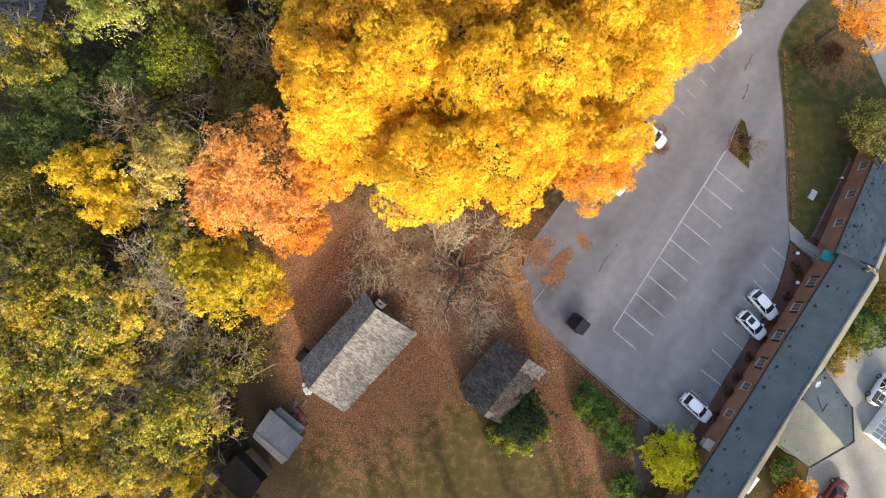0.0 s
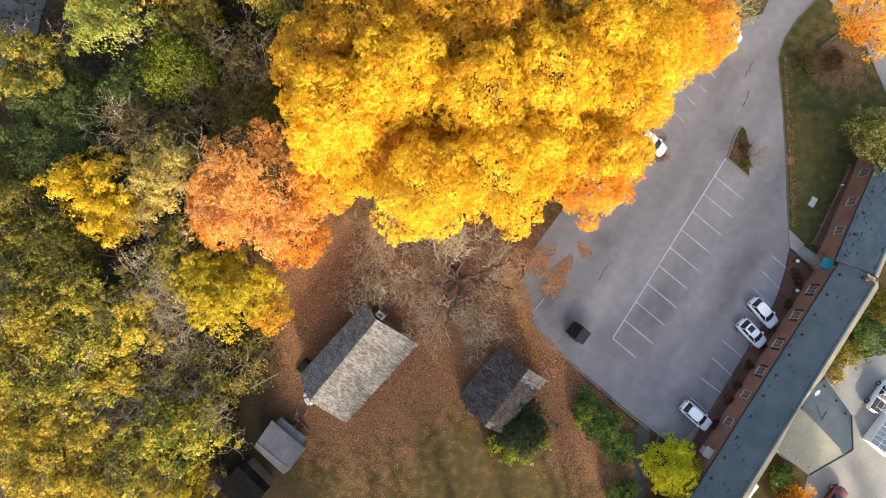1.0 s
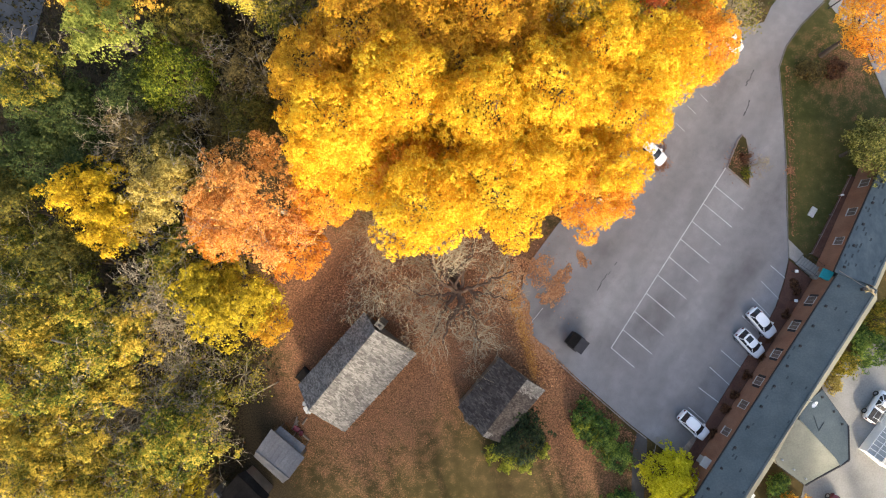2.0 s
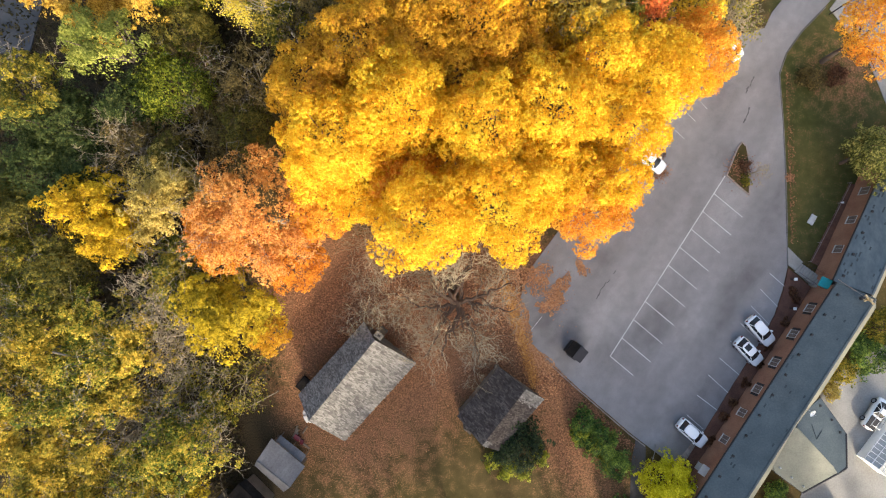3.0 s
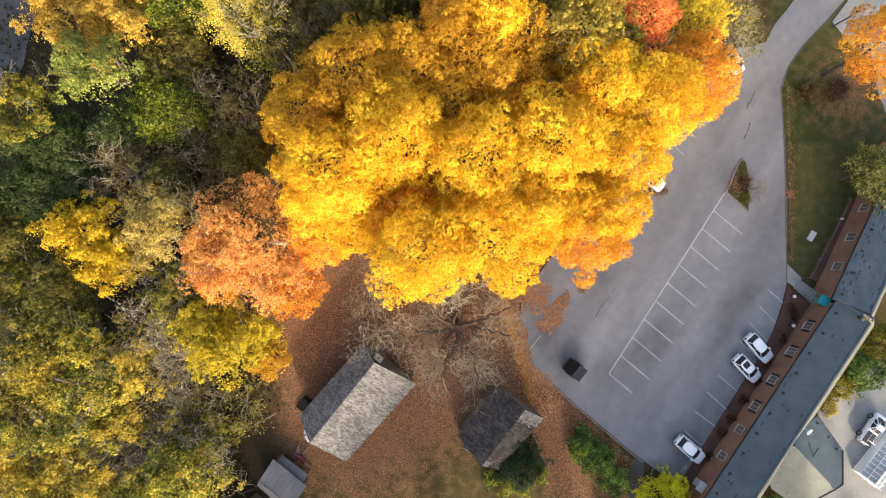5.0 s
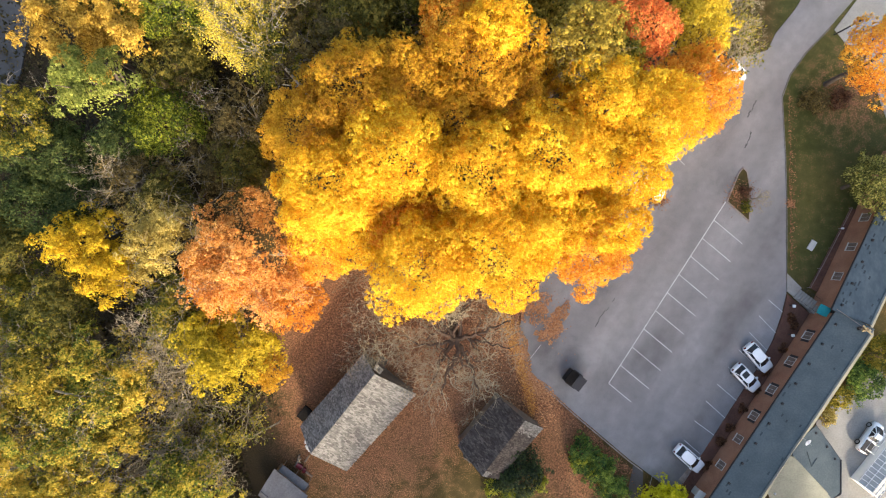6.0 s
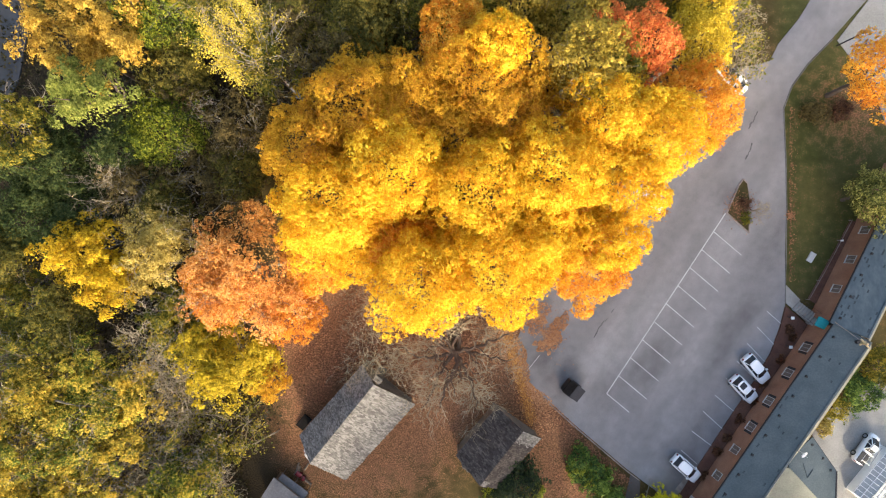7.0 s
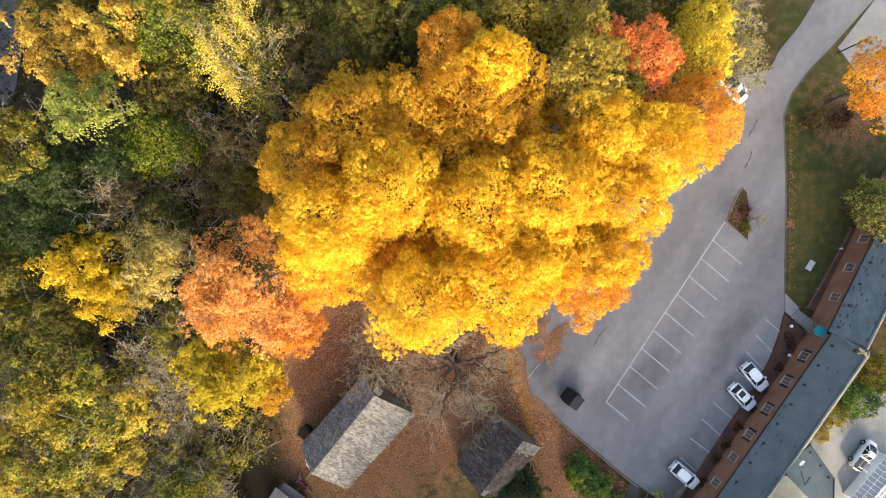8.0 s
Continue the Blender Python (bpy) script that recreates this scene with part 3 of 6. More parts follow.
def motel_wing():
    """The wing behind the motel: a low hip, one slope pale cream, the other grey shingle."""
    root = thing("motel_wing", Matrix.Translation((42, -15.5, 0)), "hipped motel wing with one pale roof slope", "building", "motel ranges")
    base = root.matrix_basis.inverted()
    top, end = Vector((40.1, -12.6, 4.55)), Vector((44.2, -17.0, 4.3))

    def on_plane(a, b, c, points):
        nrm = (b - a).cross(c - a)
        return [base @ Vector((x, y, a.z - (nrm.x * (x - a.x) + nrm.y * (y - a.y)) / nrm.z)) for x, y in points]

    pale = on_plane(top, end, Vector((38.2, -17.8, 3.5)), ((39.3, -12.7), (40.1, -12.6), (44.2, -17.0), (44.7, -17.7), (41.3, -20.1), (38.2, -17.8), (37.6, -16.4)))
    dark = on_plane(top, end, Vector((46.4, -13.6, 3.5)), ((40.1, -12.6), (40.3, -11.4), (43.6, -9.6), (46.4, -13.6), (45.9, -17.2), (44.7, -17.7), (44.2, -17.0)))
    part("roof", panel(pale, 0.14), PALE_ROOF, root, "pale cream roofing")
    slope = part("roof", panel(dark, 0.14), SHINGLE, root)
    a, b = base @ top, base @ end
    part("hip_cap", rod(a + Vector((0, 0, 0.0)), b + Vector((0, 0, 0.0)), 0.07), PALE_ROOF, root)
    # A raised seam where the shingles were patched.
    for p, q in (((42.0, -12.3), (42.4, -13.9)), ((42.4, -13.9), (43.2, -13.1))):
        p, q = on_plane(top, end, Vector((46.4, -13.6, 3.5)), (p, q))
        part("patch_seam", rod(p, q, 0.06), DARK_SHINGLE, slope)
    rim = [pale[5], pale[4], pale[3], dark[4], dark[3], dark[2]]
    mid = sum(rim, Vector()) / 6
    for k, (p, q) in enumerate(zip(rim, rim[1:])):
        w = [mid + (v - mid) * f for f in (0.93, 0.89) for v in (p, q)]
        part("wall", hull([(v.x, v.y, z) for v in w for z in (-0.2, 3.25)]), CREAM, root)
        part("gutter", rod((p.x, p.y, p.z - 0.1), (q.x, q.y, q.z - 0.1), 0.08 if k in (0, 4) else 0.17), BLACK, root, "dark metal gutter")
    for x, y in ((45.9, -17.3), (46.1, -15.0), (41.4, -19.9)):
        v = base @ Vector((x, y, 3.5))
        part("downpipe", rod((v.x, v.y, -0.2), (v.x, v.y, 3.4), 0.07), BLACK, root)
    for x, y in ((41.2, -19.3), (39.9, -18.3), (38.6, -17.2)):
        v = on_plane(top, end, Vector((38.2, -17.8, 3.5)), ((x, y),))[0]
        part("roof_vent", rod((v.x, v.y, v.z - 0.2), (v.x, v.y, v.z + 0.2), 0.1, sides=10), STEEL, root)
    for x, y in ((43.4, -10.4), (44.7, -12.0), (45.6, -13.4)):
        v = on_plane(top, end, Vector((46.4, -13.6, 3.5)), ((x, y),))[0]
        part("roof_vent", block(v.x - 0.12, v.x + 0.12, v.y - 0.12, v.y + 0.12, v.z - 0.1, v.z + 0.1, 0.02), BLACK, slope)
    return root


motel_wing()


def gable_cabin(name, eave_pts, ridge_pts, eave, ridge, label, lit, shaded, rows, chimney=None):
    """A log cabin. eave_pts: four roof corners, the first edge a gable; ridge_pts: the ridge's ends."""
    a, b, c, d = [Vector((*p, eave)) for p in eave_pts]
    r0, r1 = [Vector((*p, ridge)) for p in ridge_pts]
    root = thing(name, Matrix.Translation(((a.x + c.x) / 2, (a.y + c.y) / 2, 0)), label, "cabin", "log cabins")
    base = root.matrix_basis.inverted()
    a, b, c, d, r0, r1 = [base @ v for v in (a, b, c, d, r0, r1)]
    mid = (a + b + c + d) / 4

    def inset(v, k=0.9):
        return mid + (v - mid) * k

    corners = [inset(v) for v in (a, b, c, d)]
    tops = [inset(r0), inset(r1)]
    for k in range(4):
        p, q = corners[k], corners[(k + 1) % 4]
        side = Vector((q - p)).cross(Vector((0, 0, 1))).normalized() * 0.12
        if (p + side - mid).length < (p - mid).length:
            side = -side
        n_log = 9
        for j in range(n_log):
            z = -0.2 + (eave + 0.15) * (j + 0.5) / n_log
            over = (q - p).normalized() * (0.25 if j % 2 == k % 2 else 0.05)
            part("log", rod((p.x - over.x, p.y - over.y, z), (q.x + over.x, q.y + over.y, z), 0.155, sides=7), LOG, root)
        if k in (0, 2):
            top = tops[0] if k == 0 else tops[1]
            g = hull([v + s for v in (Vector((p.x, p.y, eave - 0.15)), Vector((q.x, q.y, eave - 0.15)), Vector((top.x, top.y, ridge - 0.3))) for s in (side * 0.6, -side * 0.6)])
            part("gable", g, LOG, root)
    for quad, mat, label2 in (((a, r0, r1, d), shaded, ""), ((r0, b, c, r1), lit, "")):
        side = part("roof", panel(quad, 0.12), mat, root, label2)
        # The dark roof's south-east slope gets silvery shakes as painted patches of sun.
        shakes(quad, mat, side, rows, SHAKE if mat is SHAKE_DARK and quad[0] is r0 else None)
    if chimney:
        chimney(root, base)
    return root


def shakes(quad, mat, parent, rows, sunlit=None):
    """Courses of split shingles over a roof slope given by top-left, ... corners, laid from eave to ridge. A second,
    paler wood paints sunlit patches at the ends.
    """
    e0, r0, r1, e1 = [Vector(v) for v in quad] if quad[0].z < quad[1].z else [Vector(quad[k]) for k in (1, 0, 3, 2)]
    nrm = (r0 - e0).cross(e1 - e0).normalized()
    if nrm.z < 0:
        nrm = -nrm
    rnd = random.Random(int(abs(e0.x * 100)) + rows)
    kept = {False: ([], []), True: ([], [])}
    long = (e1 - e0).length
    for k in range(rows):
        t0, t1 = k / rows - 0.012, min(1.0, (k + 1.25) / rows)
        u = 0.0
        while u < 1.0:
            w = rnd.uniform(0.10, 0.22) / long
            v = min(1.0, u + w)
            lift = rnd.uniform(0.012, 0.045)
            jag = rnd.uniform(-0.012, 0.012)
            low = [e0.lerp(e1, s).lerp(r0.lerp(r1, s), t0 + jag) for s in (u + 0.002, v - 0.002)]
            high = [e0.lerp(e1, s).lerp(r0.lerp(r1, s), t1) for s in (v - 0.002, u + 0.002)]
            # Paler shakes at either end stand in for sun on the slope.
            pale = bool(sunlit) and (u < 0.17 + rnd.uniform(-0.06, 0.05) or (u > 0.9 and t0 > 0.62 + rnd.uniform(-0.15, 0.15)))
            verts, faces = kept[pale]
            at = len(verts)
            tops = [low[0] + nrm * (lift + 0.02), low[1] + nrm * (lift + 0.02), high[0] + nrm * 0.012, high[1] + nrm * 0.012]
            verts += tops + [low[0] + nrm * 0.002, low[1] + nrm * 0.002]
            faces += [(at, at + 1, at + 2, at + 3), (at + 4, at + 5, at + 1, at), (at + 4, at, at + 3), (at + 5, at + 2, at + 1)]
            u = v
    for pale, (verts, faces) in kept.items():
        if verts:
            tagged(part("shake_cover", mesh_of("shake_cover", verts, faces), sunlit if pale else mat, parent), kind="stuff")


def stone_chimney(x, y, top, w, d, turn):
    def build(root, base):
        m = base @ pose(x, y, 0, 0, 0, turn)
        c = part("chimney", block(-w / 2, w / 2, -d / 2, d / 2, -0.2, top, 0.05), STONE, root, "field-stone chimney", m)
        rnd = random.Random(int(w * 100 + top * 10))
        for k in range(9):
            sx, sy = -w / 2 + w * (k % 3 + 0.5) / 3, -d / 2 + d * (k // 3 + 0.5) / 3
            if k != 4:
                part("stone", block(sx - w / 6.5, sx + w / 6.5, sy - d / 6.5, sy + d / 6.5, top + 0.004, top + rnd.uniform(0.05, 0.28), 0.04), STONE, c)
        part("flue", block(-w / 6.2, w / 6.2, -d / 6.2, d / 6.2, top + 0.004, top + 0.02), BLACK, c)
    return build


gable_cabin("log_cabin", [(-7.9, -0.8), (-2.0, -5.5), (-10.1, -14.2), (-15.3, -9.0)], [(-6.4, -2.6), (-13.6, -11.3)], 2.4, 4.4, "log cabin with a silvery split-shingle roof", SHAKE, SHAKE, 17, stone_chimney(-6.0, -2.1, 4.2, 1.0, 0.7, -40))
gable_cabin("log_cabin", [(7.5, -6.0), (12.6, -9.7), (7.3, -15.5), (2.7, -11.6)], [(10.2, -8.1), (5.3, -14.2)], 2.4, 4.3, "log cabin with a dark weathered shingle roof", SHAKE_DARK, SHAKE_DARK, 14, stone_chimney(4.0, -13.2, 1.9, 1.0, 0.7, -40))


# ---- cars ----
def car(name, x, y, turn, label, paint=CARPAINT, length=4.0, width=1.66, pickup=False, sunroof=False):
    """A car; local x points to its nose."""
    root = thing(name, pose(x, y, 0.02, 0, 0, turn), label, "car", "parked cars")
    L, W = length / 2, width / 2
    bm = bmesh.new()
    # Cross sections from tail to nose: x, half width, sill height, shoulder height.
    secs = [(-L, 0.62, 0.45, 0.80), (-L + 0.05, 0.78, 0.4, 0.9), (-L + 0.16, 0.91, 0.32, 0.98), (-L * 0.7, 0.98, 0.28, 1.0), (-L * 0.4, 1.0, 0.28, 1.0), (0, 1.0, 0.28, 0.98), (L * 0.5, 1.0, 0.28, 0.95), (L * 0.72, 0.97, 0.29, 0.9), (L - 0.22, 0.9, 0.32, 0.82), (L - 0.1, 0.8, 0.35, 0.75), (L - 0.03, 0.66, 0.4, 0.68), (L, 0.5, 0.44, 0.62)]
    rings = []
    for sx, w, z0, z1 in secs:
        w *= W
        rings.append([bm.verts.new(p) for p in ((sx, -w * 0.92, z0), (sx, -w, (z0 + z1) / 2), (sx, -w * 0.97, z1 - 0.06), (sx, -w * 0.88, z1), (sx, 0, z1 + 0.04), (sx, w * 0.88, z1), (sx, w * 0.97, z1 - 0.06), (sx, w, (z0 + z1) / 2), (sx, w * 0.92, z0))])
    for p, q in zip(rings, rings[1:]):
        for k in range(9):
            j = (k + 1) % 9
            bm.faces.new((p[k], p[j], q[j], q[k]))
    bm.faces.new(rings[0]), bm.faces.new(rings[-1][::-1])
    body = part("body", bm, paint, root)
    body.data.shade_smooth()
    tail, nose = (-L + 0.25, 0.95) if not pickup else (-0.2, 1.5)
    zr, zb = 1.5, 0.97
    r0, r1 = tail + 0.45, nose - 0.75
    low = [(tail, -W * 0.84, zb), (nose, -W * 0.84, zb - 0.02), (nose + 0.12, 0, zb), (nose, W * 0.84, zb - 0.02), (tail, W * 0.84, zb), (tail - 0.06, 0, zb)]
    high = [(r0, -W * 0.68, zr - 0.05), (r1, -W * 0.68, zr - 0.05), (r1 + 0.08, 0, zr - 0.03), (r1, W * 0.68, zr - 0.05), (r0, W * 0.68, zr - 0.05), (r0 - 0.04, 0, zr - 0.03)]
    core = Vector(((tail + nose) / 2, 0, 1.1))
    part("cabin_shell", hull([core + (Vector(p) - core) * 0.95 for p in low + high]), BLACK, root)
    for name2, sides in (("side_window", (0,)), ("windscreen", (1, 2)), ("side_window", (3,)), ("rear_window", (4, 5))):
        g = bmesh.new()
        for k in sides:
            j = (k + 1) % 6
            g.faces.new([g.verts.new(p) for p in (low[k], low[j], high[j], high[k])])
        bmesh.ops.remove_doubles(g, verts=g.verts, dist=0.001)
        bmesh.ops.solidify(g, geom=g.faces[:], thickness=0.02)
        part(name2, g, DARKGLASS, root, "dark tinted glass")
    half, middle = (r1 - r0) / 2 + 0.1, (r0 + r1) / 2
    oval = [(middle + half * math.copysign(abs(math.cos(a)) ** 0.45, math.cos(a)), W * 0.72 * math.copysign(abs(math.sin(a)) ** 0.45, math.sin(a))) for a in (math.tau * (k + 0.5) / 28 for k in range(28))]
    rb = hull([(px, py, zr - 0.05) for px, py in oval] + [(middle + (px - middle) * 0.9, py * 0.86, zr + 0.025) for px, py in oval])
    if sunroof:
        part("sunroof", block(middle - half * 0.75, middle + half * 0.1, -W * 0.46, W * 0.46, zr + 0.0, zr + 0.04, 0.015), DARKGLASS, root, "dark glass sunroof")
    part("car_roof", rb, paint, root)
    for s in (-1, 1):
        for px0, px1 in ((nose, r1), (tail, r0), ((tail + nose) / 2 + 0.1, (r0 + r1) / 2)):
            part("pillar", rod((px0, s * W * 0.845, zb), (px1, s * W * 0.69, zr - 0.02), 0.045), paint, root)
        part("mirror", block(nose - 0.35, nose - 0.15, s * W * 1.02 - 0.1, s * W * 1.02 + 0.1, 0.95, 1.1, 0.03), paint, root)
        part("headlight", block(L - 0.3, L - 0.04, s * W * 0.62 - 0.14, s * W * 0.62 + 0.14, 0.63, 0.76, 0.03), STEEL, root)
        part("tail_light", block(-L + 0.0, -L + 0.16, s * W * 0.66 - 0.12, s * W * 0.66 + 0.12, 0.75, 0.93, 0.02), REDPAINT, root)
        for px in (-L * 0.6, L * 0.62):
            wheel = part("wheel", rod((px, s * (W - 0.23), 0.33), (px, s * (W + 0.01), 0.33), 0.33, sides=16), RUBBER, root)
            part("rim", rod((px, s * (W - 0.05), 0.33), (px, s * (W + 0.025), 0.33), 0.2, sides=12), STEEL, wheel)
    if pickup:
        part("truck_bed", block(-L + 0.15, -0.45, -W * 0.78, W * 0.78, 0.99, 1.06, 0.02), BLACK, root, "open dark load bed")
        for s in (-1, 1):
            part("ladder_rack", rod((-L + 0.3, s * W * 0.8, 1.62), (1.0, s * W * 0.72, 1.66), 0.03), STEEL, root)
        for px in (-L + 0.5, -0.5):
            part("ladder_rack", rod((px, -W * 0.85, 1.62), (px, W * 0.85, 1.62), 0.03), STEEL, root)
    return root


car("white_car", 30.4, -14.3, -42, "white hatchback parked by the planting bed")
car("white_car", 38.9, -2.4, -50, "white estate car parked nose to the brick wall")
car("white_car", 37.4, -4.8, -47, "white saloon car with a dark sunroof parked beside another", length=3.85, sunroof=True)
car("white_car", 26.2, 18.1, -40, "white saloon car half under yellow trees")
car("white_car", 21.1, 12.3, -40, "white car nearly hidden under yellow trees")
car("white_pickup", 36.0, 32.2, -50, "white pickup with a ladder rack under trees", length=4.4, pickup=True)
car("white_pickup", 52.4, -12.3, 54, "white pickup with a dark load bed in the yard", length=4.1, width=1.45, pickup=True)
car("maroon_car", 46.1, -24.2, 50, "maroon car parked in the concrete yard", REDPAINT)


# ---- trees ----
def tubes(segments, sides):
    """A mesh of tapered tubes; a segment is a start, an end and two radii."""
    a, b, ra, rb = (np.array([s[k] for s in segments], float) for k in range(4))
    d = b - a
    d /= np.linalg.norm(d, axis=1, keepdims=True) + 1e-9
    ref = np.where(np.abs(d[:, 2:]) > 0.9, [[1.0, 0, 0]], [[0, 0, 1.0]])
    u = np.cross(d, ref)
    u /= np.linalg.norm(u, axis=1, keepdims=True)
    v = np.cross(d, u)
    ang = np.arange(sides) * 2 * np.pi / sides
    ring = np.cos(ang)[None, :, None] * u[:, None] + np.sin(ang)[None, :, None] * v[:, None]
    verts = np.concatenate([a[:, None] + ring * ra[:, None, None], b[:, None] + ring * rb[:, None, None]], 1).reshape(-1, 3)
    base = (np.arange(len(a)) * 2 * sides)[:, None]
    k = np.arange(sides)
    j = (k + 1) % sides
    faces = np.stack([base + k, base + j, base + sides + j, base + sides + k], -1).reshape(-1, 4)
    return verts, faces


def leaf_mesh(name, verts):
    """A mesh of loose three-cornered leaves."""
    n = len(verts)
    me = bpy.data.meshes.new(name)
    me.vertices.add(n), me.loops.add(n), me.polygons.add(n // 3)
    me.vertices.foreach_set("co", verts.astype(np.float32).ravel())
    me.loops.foreach_set("vertex_index", np.arange(n, dtype=np.int32))
    me.polygons.foreach_set("loop_start", np.arange(0, n, 3, dtype=np.int32))
    me.update(calc_edges=True)
    return me


def leaves_at(rng, places, normals, size):
    """Three-cornered leaves at places, facing their normals with some scatter."""
    n = len(places)
    nrm = normals + rng.normal(0, 0.38, (n, 3))
    nrm /= np.linalg.norm(nrm, axis=1, keepdims=True) + 1e-9
    u = np.cross(nrm, rng.normal(0, 1, (n, 3)))
    u /= np.linalg.norm(u, axis=1, keepdims=True) + 1e-9
    v = np.cross(nrm, u)
    s = size * rng.uniform(0.6, 1.35, (n, 1))
    w = s * rng.uniform(0.55, 0.85, (n, 1))
    bend = nrm * s * rng.uniform(-0.15, 0.3, (n, 1))
    return np.stack([places - u * s * 0.45 - v * w * 0.55, places + u * s * 0.6 + bend, places - u * s * 0.45 + v * w * 0.55], 1).reshape(-1, 3)


def crown(rng, radius, tall, leaf_size, cover, clumps, ragged=0.2, filled=0.25, lump=(0.11, 0.22)):
    """Leaves of a crown centred on the origin: clumps strung along boughs that reach unevenly far, and a thin inner shell."""
    turn = rng.uniform(0, 6, 3)

    def reach(way):
        a = np.arctan2(way[..., 1], way[..., 0])
        return 1 + ragged * (0.5 * np.sin(3 * a + turn[0]) + 0.3 * np.sin(5 * a + turn[1]) + 0.25 * np.sin(4 * way[..., 2] + 2 * a + turn[2]))

    n_bough = int(10 + radius * 3.2)
    bough = rng.normal(0, 1, (n_bough, 3))
    bough[:, 2] = np.abs(bough[:, 2]) * rng.choice([1, 1, 1, 1, 1, 1, -0.3], n_bough) + 0.05
    bough /= np.linalg.norm(bough, axis=1, keepdims=True)
    far = reach(bough) * rng.uniform(1 - ragged, 1 + ragged * 0.3, n_bough)
    each = max(3, int(clumps * 0.75))
    along = np.linspace(0.55, 0.93, each)[None, :] + rng.uniform(-0.06, 0.06, (n_bough, each))
    spread = rng.normal(0, 0.13, (n_bough, each, 3)) * along[..., None]
    centre = ((bough[:, None] * (far[:, None] * along)[..., None] + spread) * np.array([radius, radius, tall])).reshape(-1, 3)
    size = radius * rng.uniform(*lump, len(centre))
    ways = centre / (np.linalg.norm(centre, axis=1, keepdims=True) + 1e-6)
    per = size**2 / (size**2).sum()
    count = int(cover * 2 * math.pi * radius * (radius + tall) / 2 / (leaf_size**2 * 0.38))
    shell = int(count * filled)
    # Each clump is a dome of small sprays, each spray a handful of leaves round its own tip.
    loose = count - shell
    sprays = max(8, loose // 12)
    which = rng.choice(len(centre), sprays, p=per)
    o = rng.normal(0, 1, (sprays, 3)) + ways[which] * 0.9 + np.array([0, 0, 0.4])
    o /= np.linalg.norm(o, axis=1, keepdims=True)
    tip = centre[which] + o * (size[which] * rng.uniform(0.7, 1.12, sprays))[:, None] * np.array([1, 1, 0.75])
    of = rng.integers(0, sprays, loose)
    q = rng.normal(0, 1, (loose, 3)) + o[of] * 0.8 + np.array([0, 0, 0.3])
    q /= np.linalg.norm(q, axis=1, keepdims=True)
    where = tip[of] + q * (rng.uniform(0.2, 1.0, loose) * (0.16 + 0.9 * leaf_size))[:, None]
    facing = q * 0.8 + o[of] * 0.4 + ways[which][of] * 0.3
    s = rng.normal(0, 1, (shell, 3))
    s[:, 2] = np.abs(s[:, 2]) - 0.25
    s /= np.linalg.norm(s, axis=1, keepdims=True)
    inner = s * np.array([radius, radius, tall]) * (reach(s) * rng.uniform(0.55, 0.85, shell))[:, None]
    places, faces_to = np.concatenate([where, inner]), np.concatenate([facing, s])
    return leaves_at(rng, places, faces_to + np.array([0, 0, 0.5]), leaf_size), centre


def lobed_crown(rng, radius, tall, leaf_size, cover, ragged=0.14):
    """Leaves of a dense crown centred on the origin: rounded lobes over a dome, each a skin of fine leaf tufts, with narrow gaps between."""
    turn = rng.uniform(0, 6, 3)
    lobes = int(40 + 4 * radius)
    k = np.arange(lobes) + 0.5
    high = 1 - 1.22 * k / lobes
    ang = math.pi * (1 + 5**0.5) * k + turn[0]
    way = np.stack([np.cos(ang) * np.sqrt(1 - high**2), np.sin(ang) * np.sqrt(1 - high**2), high], 1) + rng.normal(0, 0.11, (lobes, 3))
    way /= np.linalg.norm(way, axis=1, keepdims=True)
    reach = 1 + ragged * (0.5 * np.sin(3 * ang + turn[1]) + 0.4 * np.sin(5 * ang + turn[2]))
    far = reach * rng.uniform(0.66, 0.94, lobes)
    centre = way * far[:, None] * np.array([radius, radius, tall])
    size = radius * rng.uniform(0.15, 0.31, lobes)
    count = int(cover * math.pi * radius * (radius + tall) / (leaf_size**2 * 0.38))
    shell = int(count * 0.28)
    loose = count - shell
    tufts = max(8, loose // 7)
    which = rng.choice(lobes, tufts, p=size**2 / (size**2).sum())
    o = rng.normal(0, 1, (tufts, 3)) + way[which] * 0.9 + np.array([0, 0, 0.35])
    o /= np.linalg.norm(o, axis=1, keepdims=True)
    # The lobes are uneven: shallow ripples run over each of them.
    ripple = 1 + 0.12 * np.sin(o[:, 0] * 9 + which) * np.sin(o[:, 1] * 8 + 2 * which) + rng.uniform(-0.2, 0.06, tufts)
    tip = centre[which] + o * (size[which] * ripple)[:, None] * np.array([1, 1, 0.85])
    of = rng.integers(0, tufts, loose)
    q = rng.normal(0, 1, (loose, 3)) + o[of] * 0.5
    q /= np.linalg.norm(q, axis=1, keepdims=True)
    where = tip[of] + q * (rng.uniform(0.1, 1.0, loose) * 1.35 * leaf_size)[:, None]
    inner = rng.normal(0, 1, (shell, 3))
    inner[:, 2] = np.abs(inner[:, 2]) - 0.25
    inner /= np.linalg.norm(inner, axis=1, keepdims=True)
    place = inner * np.array([radius, radius, tall]) * rng.uniform(0.62, 0.84, (shell, 1))
    places, faces_to = np.concatenate([where, place]), np.concatenate([q * 0.55 + o[of] * 0.85, inner])
    return leaves_at(rng, places, faces_to + np.array([0, 0, 0.4]), leaf_size), centre


